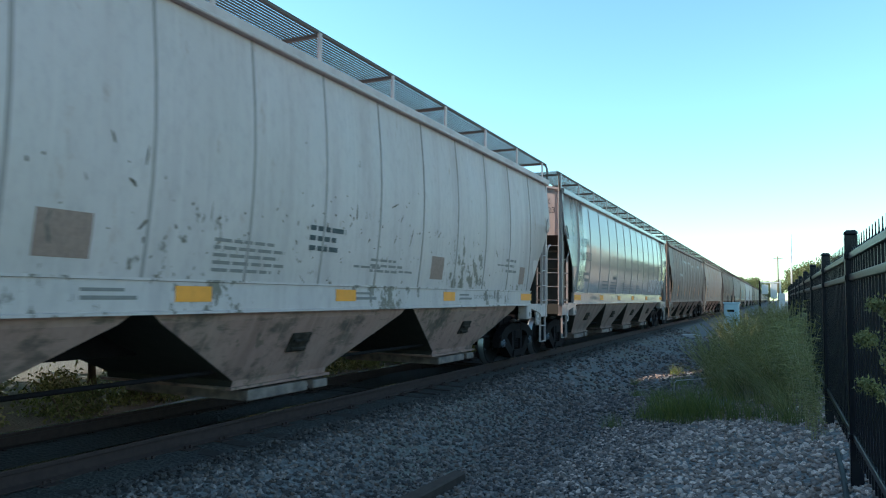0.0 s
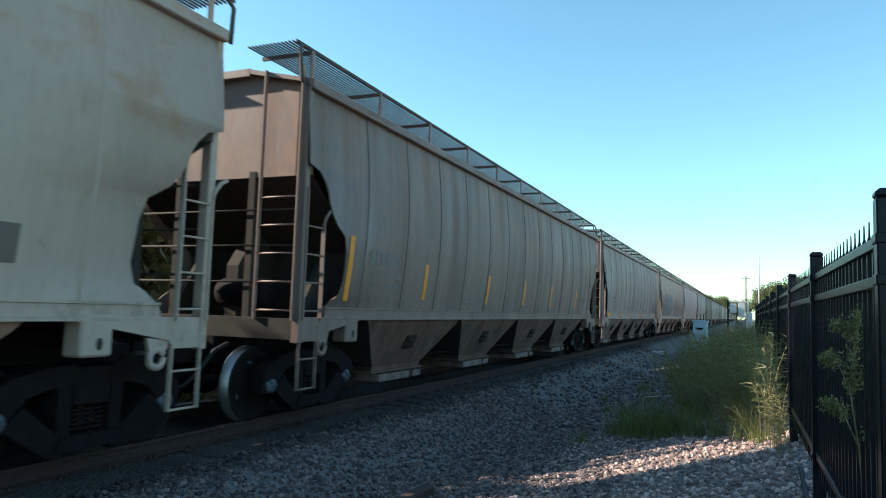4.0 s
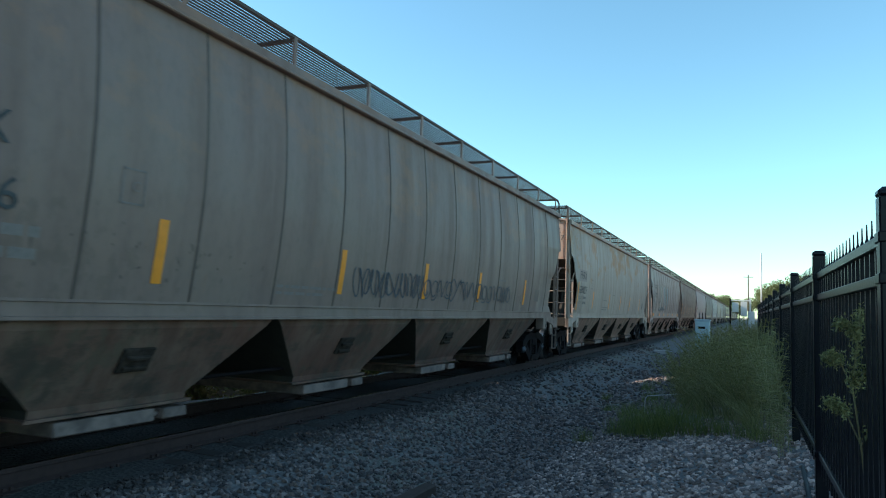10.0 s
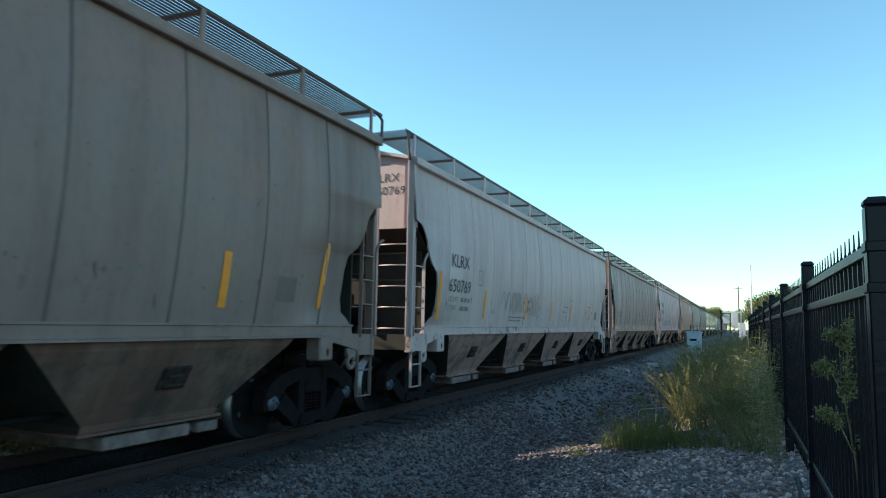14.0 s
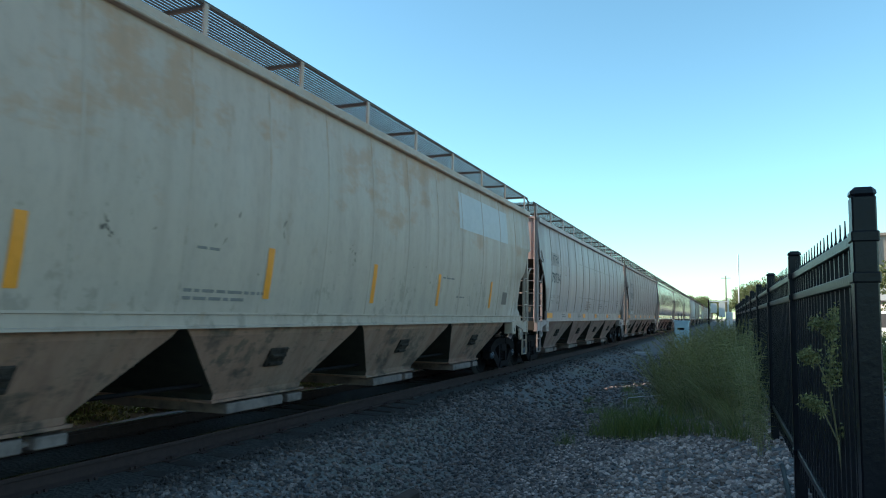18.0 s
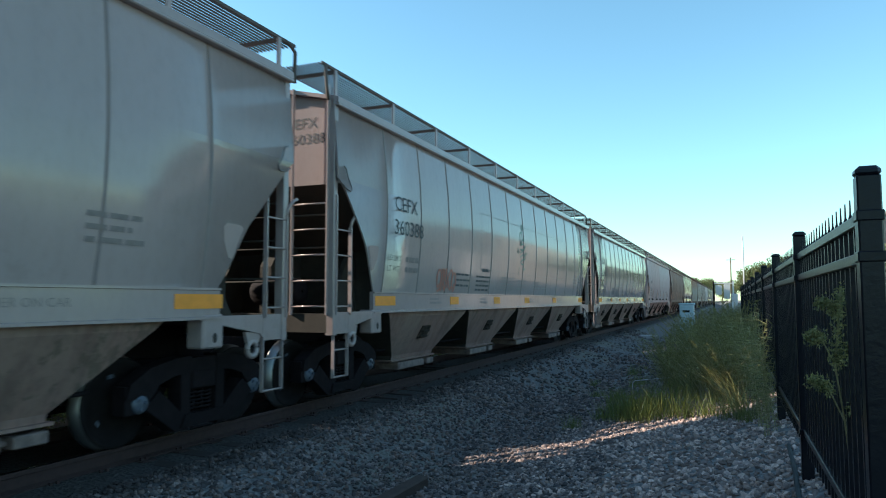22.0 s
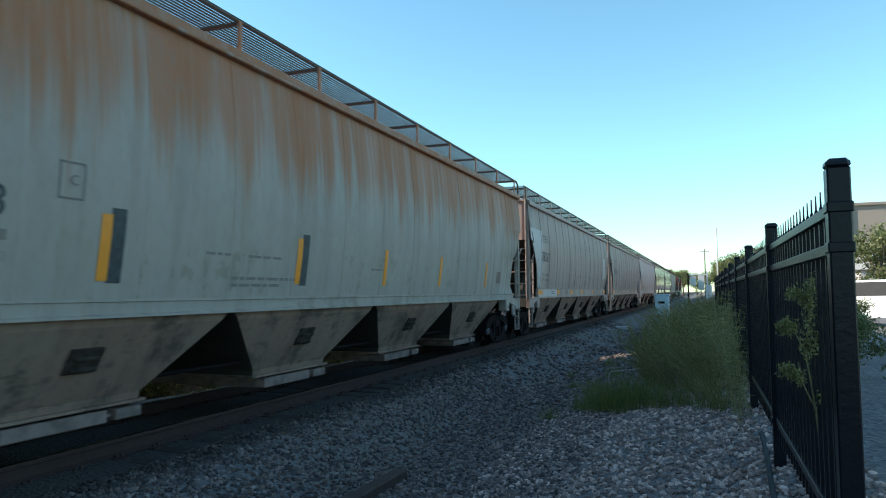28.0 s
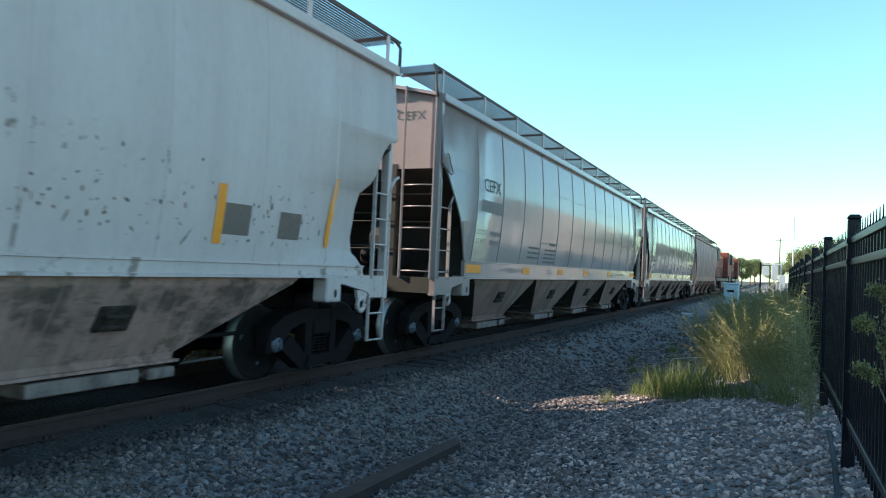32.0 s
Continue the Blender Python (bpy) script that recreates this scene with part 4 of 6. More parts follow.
def fence():
    """Ornamental steel fence: square posts with caps, three rails, spear-topped pickets."""
    f = tagged(new("fence"), "black ornamental steel fence with spear-topped pickets", "fence", kind="structure")
    top = 2.44
    pm = bmesh.new()
    box(pm, -0.036, 0.036, -0.036, 0.036, -1.75, -0.03)
    bevelled(pm, 0.005)
    cm = bmesh.new()
    vs = box(cm, -0.040, 0.040, -0.040, 0.040, -0.035, 0.0)
    for v in vs[4:]:
        v.co.x *= 0.90
        v.co.y *= 0.90
    bevelled(cm, 0.012)
    br = bmesh.new()
    box(br, -0.041, 0.041, -0.041, 0.041, -0.018, 0.018)
    bevelled(br, 0.004)
    rl = bmesh.new()
    box(rl, -0.020, 0.020, 0.03, PANEL - 0.03, -0.021, 0.021)
    bevelled(rl, 0.004)
    pk = bmesh.new()
    w = 0.0095
    rings = []
    for z, q in ((-1.38, w), (-0.135, w), (-0.112, w * 0.75), (-0.100, w * 0.35), (-0.045, w * 0.22)):
        rings.append([pk.verts.new((x * q, y * q, z)) for x, y in ((-1, -1), (1, -1), (1, 1), (-1, 1))])
    for a, c in zip(rings, rings[1:]):
        for i in range(4):
            pk.faces.new((a[i], a[(i + 1) % 4], c[(i + 1) % 4], c[i]))
    pk.faces.new(rings[-1])
    pk.faces.new(rings[0][::-1])
    meshes = [mesh_of(q, FENCE) for q in (pm, cm, br, rl, pk)]
    for i in range(11):
        y = FENCE_Y0 + PANEL * i
        x = fence_x(y)
        post = part("post", meshes[0], None, f)
        post.matrix_basis = pose(x, y, top)
        part("post_cap", meshes[1], None, post)
        turn = math.degrees(math.atan2(-(fence_x(y + PANEL) - x), PANEL))
        for z in (-0.165, -0.30, -1.28):
            b = part("bracket", meshes[2], None, post)
            b.matrix_basis = pose(0, 0, z)
            if i < 10:
                r = part("fence_rail", meshes[3], None, f)
                r.matrix_basis = pose(x, y, top + z, 0, 0, turn)
        if i == 10:
            break
        for j in range(19):
            yy = y + PANEL * (j + 1) / 20
            p = part("picket", meshes[4], None, f)
            p.matrix_basis = pose(fence_x(yy), yy, top - 0.02, 0, 0, turn)


fence()


# ---- what each car of the train is: side type, paint, bays, label ----
CAR_TABLE = {
    -3: ("plate", "grey", 4, "grey steel covered hopper car on the track"),
    -2: ("plate", "tan_grey", 4, "grey steel covered hopper car on the track"),
    -1: ("plate", "white_worn", 3, "white covered hopper car with chipped, rust-specked sides"),
    0: ("plate", "blue_grey", 4, "glossy grey covered hopper car with yellow sill reflectors"),
    1: ("round", "brown_grey", 4, "brown-stained covered hopper car with faded white graffiti"),
    2: ("round", "cream", 4, "off-white covered hopper car with faint rust stains"),
    3: ("round", "brown_grey", 4, "dirty brown-grey covered hopper car"),
    4: ("plate", "tan_grey", 4, "dull grey covered hopper car with ribbed sides"),
    5: ("round", "cream", 4, "cream covered hopper car with large blue and purple graffiti"),
    6: ("round", "white", 3, "white covered hopper car with dark scuff marks"),
    7: ("round", "white_worn", 4, "pale grey covered hopper car with upright yellow strips"),
    8: ("round", "brown_grey", 4, "brown-stained covered hopper car with black graffiti"),
    9: ("round", "rusty", 4, "off-white covered hopper car with rust running down"),
    10: ("plate", "tan_grey", 4, "grey covered hopper car with teal bubble graffiti"),
    11: ("round", "dusty", 4, "grey-brown dusty covered hopper car"),
    12: ("round", "white_worn", 4, "pale covered hopper car with scribbled lines"),
    13: ("plate", "tan_grey", 4, "dull grey covered hopper car with ribbed sides"),
    14: ("plate", "white", 3, "white covered hopper car with rust-specked sides"),
    15: ("round", "cream", 4, "cream covered hopper car with a white paint patch"),
    16: ("plate", "grey", 4, "light grey covered hopper car with large numbers"),
    17: ("plate", "tan_grey", 4, "light grey covered hopper car with large numbers"),
    18: ("plate", "blue_grey", 4, "grey covered hopper car with yellow sill reflectors"),
    19: ("plate", "blue_grey", 4, "grey covered hopper car with small green graffiti"),
    20: ("plate", "blue_grey", 4, "glossy grey covered hopper car with yellow sill reflectors"),
    21: ("round", "white_worn", 4, "pale covered hopper car with pink and purple graffiti"),
    22: ("round", "brown_grey", 4, "brown-stained covered hopper car"),
    23: ("plate", "blue_grey", 4, "grey covered hopper car with yellow sill reflectors"),
    24: ("round", "rust_runs", 4, "grey covered hopper car with heavy rust runs"),
    25: ("plate", "tan_grey", 4, "grey covered hopper car with a white paint patch"),
    26: ("plate", "tan_grey", 4, "grey covered hopper car with large numbers"),
    27: ("round", "white", 3, "white covered hopper car with grey graffiti and scuffs"),
    28: ("plate", "blue_grey", 4, "glossy green-grey covered hopper car with yellow sill reflectors"),
    29: ("plate", "blue_grey", 4, "glossy grey covered hopper car"),
    30: ("plate", "tan_grey", 4, "tan-grey covered hopper car coupled to the locomotive"),
}


# ---- the train ----
FRONTS = (-42.36, -22.32, -2.28, 17.76, 37.79, 57.82, 78.09, 98.18, 118.29, 138.27, 158.31, 178.38, 198.45, 218.51, 238.58, 258.55, 278.72, 298.84, 318.86, 338.62, 358.39, 378.21, 397.96, 417.84, 437.6, 457.47, 477.5, 497.29, 517.2, 537.21, 557.22, 577.44, 597.4, 617.29)


def run(t):
    """How far the train has come at t seconds."""
    return 17.7181 * t - 0.04625 * t * t / 32 + 0.05339 * t ** 3 / 1024


CARS = []
for k in range(-3, len(FRONTS) - 3):
    kind, paint, bays = CAR_TABLE.get(k, ("plate", "grey", 4))[:3]
    lab = CAR_TABLE.get(k, (0, 0, 0, "grey steel covered hopper car on the track"))[3]
    CARS.append((k, covered_hopper(k, FRONTS[k + 3] + HALF - 0.05, kind, paint, bays, lab)))
BY_K = dict(CARS)


MOVERS = [(car, FRONTS[k + 3] + HALF - 0.05) for k, car in CARS]


def off(u):
    """Distance from the car's leading corner, lengthened by STRETCH, in the car's own space."""
    return -HALF + STRETCH * u


def outline_rect(car, u0, u1, z0, z1, w=0.018, mat=None, name="painted_frame"):
    bm = bmesh.new()
    a, b = off(u0), off(u1)
    plate(bm, a, b, z0, z0 + w, 0.005, 0, 2)
    plate(bm, a, b, z1 - w, z1, 0.005, 0, 2)
    plate(bm, a, a + w, z0, z1, 0.005, 0, 6)
    plate(bm, b - w, b, z0, z1, 0.005, 0, 6)
    return part(name, bm, mat or INK_FAINT, car)


def dots(car, spots, mat, name="graffiti", label="row of faded red spray dots"):
    bm = bmesh.new()
    for u, z, r in spots:
        vs = [bm.verts.new(on_side(r * math.cos(2 * math.pi * i / 20), z + r * math.sin(2 * math.pi * i / 20), off(u), 0.005)) for i in range(20)]
        bm.faces.new(vs)
    return part(name, bm, mat, car, label)


def lettering_on_sill(car, text, y0, z0, height):
    o = lettering(car, text, y0, z0, height, INK_FAINT, "sill_lettering")
    for v in o.data.vertices:
        v.co.x = 1.5175
    return o


def end_lettering(car, text, x0, z0, height):
    """Small marks high on the leading end wall."""
    o = lettering(car, text, 0.0, z0, height, INK, "end_lettering")
    for v in o.data.vertices:
        v.co = Vector((x0 + v.co.y, -HALF + 0.104, v.co.z))
    return o


def sill_words(car, u):
    return lettering_on_sill(car, "DO NOT HAMMER ON CAR", off(u), 1.435, 0.075)


# reporting marks that can be read: car, owner mark, number, letter height
MARKS = {0: ("CEFX", "360523"), 1: ("TILX", "65471"), 2: ("TILX", "638054"), 5: ("TILX", "638119"), 6: ("NAHX", "101002"), 7: ("FHRX", "639024"), 8: ("TILX", "65546"),
         9: ("FHRX", "639027"), 10: ("AOKX", "78900"), 11: ("TILX", "65581"), 12: ("KLRX", "650769"), 14: ("HKRX", "600214"), 15: ("KLRX", "650562"), 16: ("ITFX", "78734"),
         17: ("ITFX", "78781"), 18: ("AOKX", "601164"), 19: ("CEFX", "360388"), 20: ("AOKX", "602569"), 21: ("NAHX", "101098"), 22: ("TILX", "65488"), 24: ("TILX", "638123"),
         25: ("ITFX", "78767"), 26: ("ITFX", "78799"), 27: ("NAHX", "101068"), 28: ("CEFX", "")}
BIG = (16, 17, 25, 26)
SHIFT = {1: -0.25, 8: -0.25, 11: -0.25, 22: -0.25, 5: -0.25, 7: -0.25, 9: -0.25, 15: -0.25, 27: -0.22}     # where the marks stand nearer the end
CAR_RNG = random.Random(21)
for k, car in CARS:
    kind, paint = CAR_TABLE[k][:2]
    sh = SHIFT.get(k, 0.0)
    mark, number = MARKS.get(k, ("", ""))
    if k in BIG:
        patch(car, off(1.42), off(2.32), 3.04, 3.44, SPRAY["grey"], "lettering_patch") if k in (16, 17) else None
        d = 1.53
        lettering(car, mark, off(d), 3.13, 0.25)
        lettering(car, number, off(d - 0.18), 2.50, 0.32)
        zs = 2.02
        outline_rect(car, 3.13, 3.38, 2.82, 3.12)
    elif k in (10, 14, 18, 20):
        if k == 14:
            patch(car, off(1.46), off(2.50), 2.94, 3.26, PATCH_TAN, "lettering_patch", "tan touched-up patch")
            patch(car, off(1.46), off(2.70), 2.46, 2.80, PATCH_TAN, "lettering_patch", "tan touched-up patch")
        lettering(car, mark, off(1.52), 3.00, 0.28)
        lettering(car, number, off(1.52), 2.50, 0.29)
        zs = 2.05
    elif kind == "plate":
        lettering(car, mark, off(1.58), 2.94, 0.24) if mark else None
        lettering(car, number, off(1.57), 2.55, 0.25) if number else None
        if mark and not number:
            bars(car, off(1.57), 2.55, [1.05], 0.22)
        zs = 2.12
    else:
        lettering(car, mark, off(1.42 + sh), 2.58, 0.25) if mark else None
        lettering(car, number, off(1.38 + sh), 2.10, 0.25) if number else None
        if not number:
            bars(car, off(1.5), 2.10, [0.9], 0.20)
        if k == 9:
            patch(car, off(1.08), off(2.12), 2.50, 2.88, SPRAY["grey"], "lettering_patch", "grey touched-up patch")
        if k == 15:
            patch(car, off(1.3), off(2.3), 2.49, 2.89, PATCH_WHITE, "lettering_patch", "white touched-up patch")
            patch(car, off(1.12), off(2.3), 2.02, 2.38, SPRAY["grey"], "lettering_patch", "grey touched-up patch")
        outline_rect(car, 2.84, 3.08, 2.30, 2.62)
        zs = 1.92
    weights = (("LD LMT", "217800"), ("LT WT", "68200")) if k == 16 else (("LD LMT", ""), ("LT WT", "")) + ((("CU FT", ""),) if k in (10, 18, 20) else ())
    for i, (word, num) in enumerate(weights):
        z = zs - 0.17 * i
        lettering(car, word, off(1.40 + sh if kind == "round" else 1.42), z, 0.095, INK_FAINT)
        if num:
            lettering(car, num, off(2.15), z, 0.10, INK_FAINT)
        else:
            bars(car, off((2.0 if kind == "round" else 2.05) + sh), z, [0.5], 0.085)
    lettering(car, "C", off(3.21 if k in BIG else 2.93), 2.92 if k in BIG else 2.42, 0.09, INK_FAINT)
    for text, z in ((mark, 3.95), (number, 3.72)):
        if text:
            end_lettering(car, text, 0.62, z, 0.15)
    if kind == "plate":
        for u in (1.15, 4.0, 6.5, 8.9, 11.8, 15.4):
            r = reflector_flat(car, off(u), 0.70 if u in (1.15, 15.4) else 0.46)
            if k == 14:
                r.data.materials[0] = FADED_ORANGE
                tagged(r, "faded orange-brown reflector strip")
        bars(car, off(6.9), 2.0, [0.9, 1.1, 1.0, 1.1, 0.9], 0.035, 0.075, INK_RED if k in (4, 16, 17, 26) else None)
        bars(car, off(9.6), 1.95, [0.7, 0.9, 0.8], 0.035, 0.075)
        if paint == "blue_grey":
            bars(car, off(4.2), 1.98, [0.75, 0.8, 0.75], 0.04, 0.11, INK)
            bars(car, off(5.6), 2.10, [0.5], 0.07, 0.1, INK)
            bars(car, off(5.3), 1.97, [0.9, 0.95, 0.9, 0.85], 0.04, 0.095, INK)
            bars(car, off(8.2), 1.95, [0.8, 0.85, 0.8], 0.04, 0.10)
        bars(car, off(14.4), 2.2, [0.6, 0.5, 0.65], 0.05, 0.11)
        outline_rect(car, 5.5, 13.1, 2.14, 3.38, 0.012) if k not in (-3, -2, -1, 14) else None
        if k in (0, 18, 20, 23, 28, -1):
            sill_words(car, 2.7)
            sill_words(car, 13.0)
        bm = bmesh.new()
        for u in (3.1, 5.6, 9.3, 12.4):
            box(bm, 1.516, 1.5185, off(u), off(u) + 0.55, 1.42, 1.455)
            box(bm, 1.516, 1.5185, off(u), off(u) + 0.42, 1.49, 1.52)
        part("stencil_block", bm, INK_FAINT, car)
    else:
        for i, u in enumerate((0.96, 3.27, 6.2, 8.65, 11.05, 13.95)):
            if k == 24 and i in (1, 2):
                patch(car, off(u + 0.10), off(u + 0.26), 1.60, 2.28, INK, "reflector_backing")
            if k == 21:
                patch(car, off(u - 0.32), off(u - 0.14), 1.66, 2.22, INK, "reflector_backing", "black bar beside the reflector")
                bm = bmesh.new()
                box(bm, 1.50, 1.56, off(u - 0.45), off(u + 0.12), 1.47, 1.58)
                part("sill_bracket", bevelled(bm, 0.01), STEEL_DARK, car, "dark bracket on the sill")
            if k == 6:
                patch(car, off(u), off(u + 0.11), 1.62, 2.15, INK_RED, "reflector", "rusted brown reflector strip")
                continue
            reflector_upright(car, off(u), 1.62 if i else 1.55, 2.22 if i else 2.45, 0.12)
        bars(car, off(5.0), 1.66, [1.4, 1.0], 0.035, 0.08)
        if k in (5, 11, 27):
            bm = bmesh.new()
            stroke(bm, [(off(15.70), 1.66), (off(15.72), 2.10), (off(15.78), 2.52)], 0.055, 0.008, 0)
            part("reflector", bm, YELLOW, car, "yellow upright reflector strip")
        patch(car, off(14.85), off(15.2), 1.72, 2.02, SPRAY["card"], "route_card", "dark card holder on the side")
    # patches, stains with a shape, spare cards
    for _ in range(3):
        u, z = CAR_RNG.uniform(4.5, 14), CAR_RNG.uniform(1.8, 2.2)
        bars(car, off(u), z, [CAR_RNG.uniform(0.3, 0.7)], 0.03, 0.06)

c = BY_K[-1]
for u, w in ((5.2, 0.45), (11.3, 0.42), (15.2, 0.3)):
    patch(c, off(u), off(u + w), 1.75, 2.12, INK_RED, "worn_placard", "brown worn placard patch")
bars(c, off(8.3), 2.25, [0.75, 0.55, 0.6], 0.06, 0.12, INK)
graffiti(BY_K[0], off(12.3), off(15.8), 1.66, 2.35, 9, ("white",), 0.028, 11, "pale sprayed scribble", False)
ARCH_LINES = [[(3.8, 3.81), (3.8, 3.07), (3.78, 2.41)], [(3.86, 2.85), (4.38, 2.84), (5.04, 2.83)], [(5.14, 3.82), (5.16, 3.04), (5.05, 1.89)], [(5.61, 3.69), (6.31, 3.68), (7.11, 3.67)], [(6.44, 3.62), (6.41, 2.83), (6.31, 2.05)],
              [(7.73, 3.75), (7.78, 3.21), (7.59, 2.03)], [(7.73, 3.69), (9.03, 3.73)], [(9.28, 3.66), (9.44, 3.13), (9.31, 2.23)], [(9.55, 3.59), (10.29, 3.59)], [(10.8, 3.67), (10.88, 3.06), (10.94, 2.09)],
              [(12.21, 3.75), (12.37, 3.09), (12.29, 2.15)], [(12.68, 3.68), (14.06, 3.71), (14.19, 3.13), (13.71, 2.5)], [(6.39, 2.05), (6.36, 1.71)], [(8.82, 2.1), (8.83, 1.68)]]
sprayed(BY_K[1], ARCH_LINES, 0.075, "pale", "faded pale sprayed line")


def piece(car, lines, fat, fills, rim, shade, label, drop=(-0.10, -0.05)):
    """Fat sprayed strokes: a dark shade thrown to one side, a thin rim, and a fill that changes from stroke to stroke."""
    for layer, (w, out) in enumerate(((fat * 1.45, 0.004), (fat * 1.28, 0.0075), (fat, 0.011))):
        for i, pts in enumerate(lines):
            bm = bmesh.new()
            dx, dz = drop if layer == 0 else (0.0, 0.0)
            stroke(bm, [(off(u) + dx, max(1.45, z + dz)) for u, z in pts], w, out + 0.0002 * i, 0)
            o = new(("graffiti_shade", "graffiti_outline", "graffiti_stroke")[layer], mesh_of(bm, SPRAY[(shade, rim, fills[i % len(fills)])[layer]]))
            o.parent = car
            tagged(o, label)


graffiti(BY_K[4], off(14.2), off(15.7), 1.66, 2.0, 5, ("dark",), 0.022, 13, "small black sprayed scribble", False)
g5 = BY_K[5]
BLUE_PIECE = [[(2.54, 1.55), (2.57, 1.84), (2.71, 2.22), (3.02, 2.42)], [(3.02, 2.42), (3.26, 2.57), (3.13, 2.81), (3.36, 2.78), (3.31, 2.55), (3.55, 2.32), (4.06, 2.16)], [(3.21, 2.14), (3.04, 1.73), (3.05, 1.55)],
              [(4.01, 2.21), (4.21, 1.81), (3.82, 1.68), (4.1, 1.55)], [(3.9, 2.78), (3.97, 2.2), (4.13, 1.95), (4.54, 2.08), (4.4, 2.76), (3.97, 2.8)], [(4.61, 2.86), (4.83, 2.31), (4.92, 1.66)],
              [(4.96, 2.83), (5.36, 2.24), (5.57, 1.83), (5.15, 1.58)], [(5.94, 2.82), (6.48, 2.79), (7.13, 2.72)], [(6.49, 2.75), (6.38, 2.11), (6.48, 1.58)], [(6.37, 1.58), (6.74, 2.14), (7.09, 2.08), (7.15, 1.6)]]
piece(g5, BLUE_PIECE, 0.17, ("slate", "slate", "blue", "slate", "teal"), "teal", "royal", "large slate-grey sprayed shapes with blue shade")
ORANGE_PIECE = [[(8.39, 2.24), (8.46, 2.43), (8.6, 2.56), (8.74, 2.49), (8.67, 2.3), (8.42, 2.16)], [(8.42, 2.16), (8.85, 2.21), (9.08, 1.94), (8.95, 1.66), (8.61, 1.6)], [(9.16, 2.46), (9.72, 2.62), (9.76, 2.44), (9.42, 2.18), (9.07, 1.73), (8.86, 1.63)],
                [(9.66, 1.63), (10.08, 2.02), (10.21, 2.55), (10.51, 2.69), (10.82, 2.25), (11.13, 1.65)], [(10.16, 1.99), (10.71, 2.12)], [(11.23, 1.65), (11.22, 2.27), (11.42, 2.52), (11.82, 2.1), (12.07, 2.59), (12.5, 2.27), (12.82, 1.7)],
                [(12.77, 2.22), (13.38, 2.12), (13.11, 1.65)]]
sprayed(g5, [[(8.5, 1.56), (10.21, 1.56), (13.3, 1.55)]], 0.085, "violet", "violet sprayed band along the sill")
piece(g5, ORANGE_PIECE, 0.135, ("rust", "tan", "sand", "rust", "brown", "tan", "rust"), "violet", "lilac", "orange and tan sprayed shapes with purple rims", (0.05, -0.03))
for n, (u, z, r) in enumerate([(2.91, 2.96, 0.06), (3.19, 3.0, 0.06), (3.59, 2.99, 0.06), (3.93, 3.0, 0.055), (4.28, 3.02, 0.055), (4.6, 3.02, 0.055), (4.94, 3.02, 0.055), (5.27, 2.98, 0.055), (5.65, 2.99, 0.055), (5.98, 3.0, 0.055), (6.32, 2.97, 0.055), (6.69, 2.95, 0.055),
                               (1.87, 2.50, 0.17), (2.25, 2.55, 0.11), (2.6, 2.65, 0.11), (2.14, 2.16, 0.21), (1.96, 1.72, 0.22), (7.35, 2.23, 0.13), (7.42, 1.72, 0.16), (7.28, 2.61, 0.09)]):
    dots(g5, [(u, z, r)], SPRAY["dusty_red"], "graffiti_dot", "faded red spray dot")
sprayed(g5, [[(13.65, 2.25), (13.7, 1.75)], [(13.9, 2.3), (13.85, 1.9), (14.1, 1.8)], [(14.6, 2.2), (14.55, 1.7)], [(14.9, 2.15), (14.8, 1.9), (15.1, 1.75)]], 0.018, "dark", "small black sprayed scribble")
graffiti(BY_K[8], off(6.6), off(13.0), 1.6, 2.02, 22, ("dark",), 0.014, 16, "black sprayed scribble along the side", False)
BUBBLES = [[(3.71, 3.38), (3.52, 2.7), (3.46, 1.94)], [(4.23, 3.32), (4.1, 2.68), (3.97, 2.11)], [(4.57, 3.28), (4.73, 2.65), (4.52, 2.14), (4.07, 1.9)], [(5.13, 3.36), (5.01, 2.78), (5.23, 2.03)], [(5.53, 3.3), (5.66, 2.75), (5.61, 2.0)],
           [(6.18, 3.3), (6.13, 2.69), (6.27, 1.87)], [(7.09, 3.42), (6.95, 2.77), (6.91, 2.06)], [(7.93, 3.3), (8.03, 2.75), (7.97, 1.87)]]
sprayed(BY_K[10], [[(3.47, 1.76), (4.83, 1.82), (6.92, 1.83)], [(3.6, 1.88), (4.9, 1.92), (6.6, 1.9)]], 0.075, "dark", "dark sprayed shadow under the graffiti")
piece(BY_K[10], BUBBLES, 0.24, ("grey", "sand", "pale", "sand", "pink", "teal", "teal", "teal"), "dark", "dark", "faded tan and teal bubble graffiti with black outlines", (0.0, 0.0))
graffiti(BY_K[10], off(9.2), off(13.5), 1.62, 2.2, 8, ("grey",), 0.02, 17, "thin grey sprayed lines", False)
graffiti(BY_K[12], off(4.4), off(7.2), 1.68, 2.3, 7, ("grey",), 0.018, 18, "thin grey sprayed scribble", False)
graffiti(BY_K[19], off(3.3), off(4.2), 1.65, 2.1, 4, ("red",), 0.022, 27, "red sprayed scribble", False)
graffiti(BY_K[14], off(3.2), off(5.5), 1.62, 2.1, 6, ("blue",), 0.03, 28, "blue-grey sprayed scribble", False)
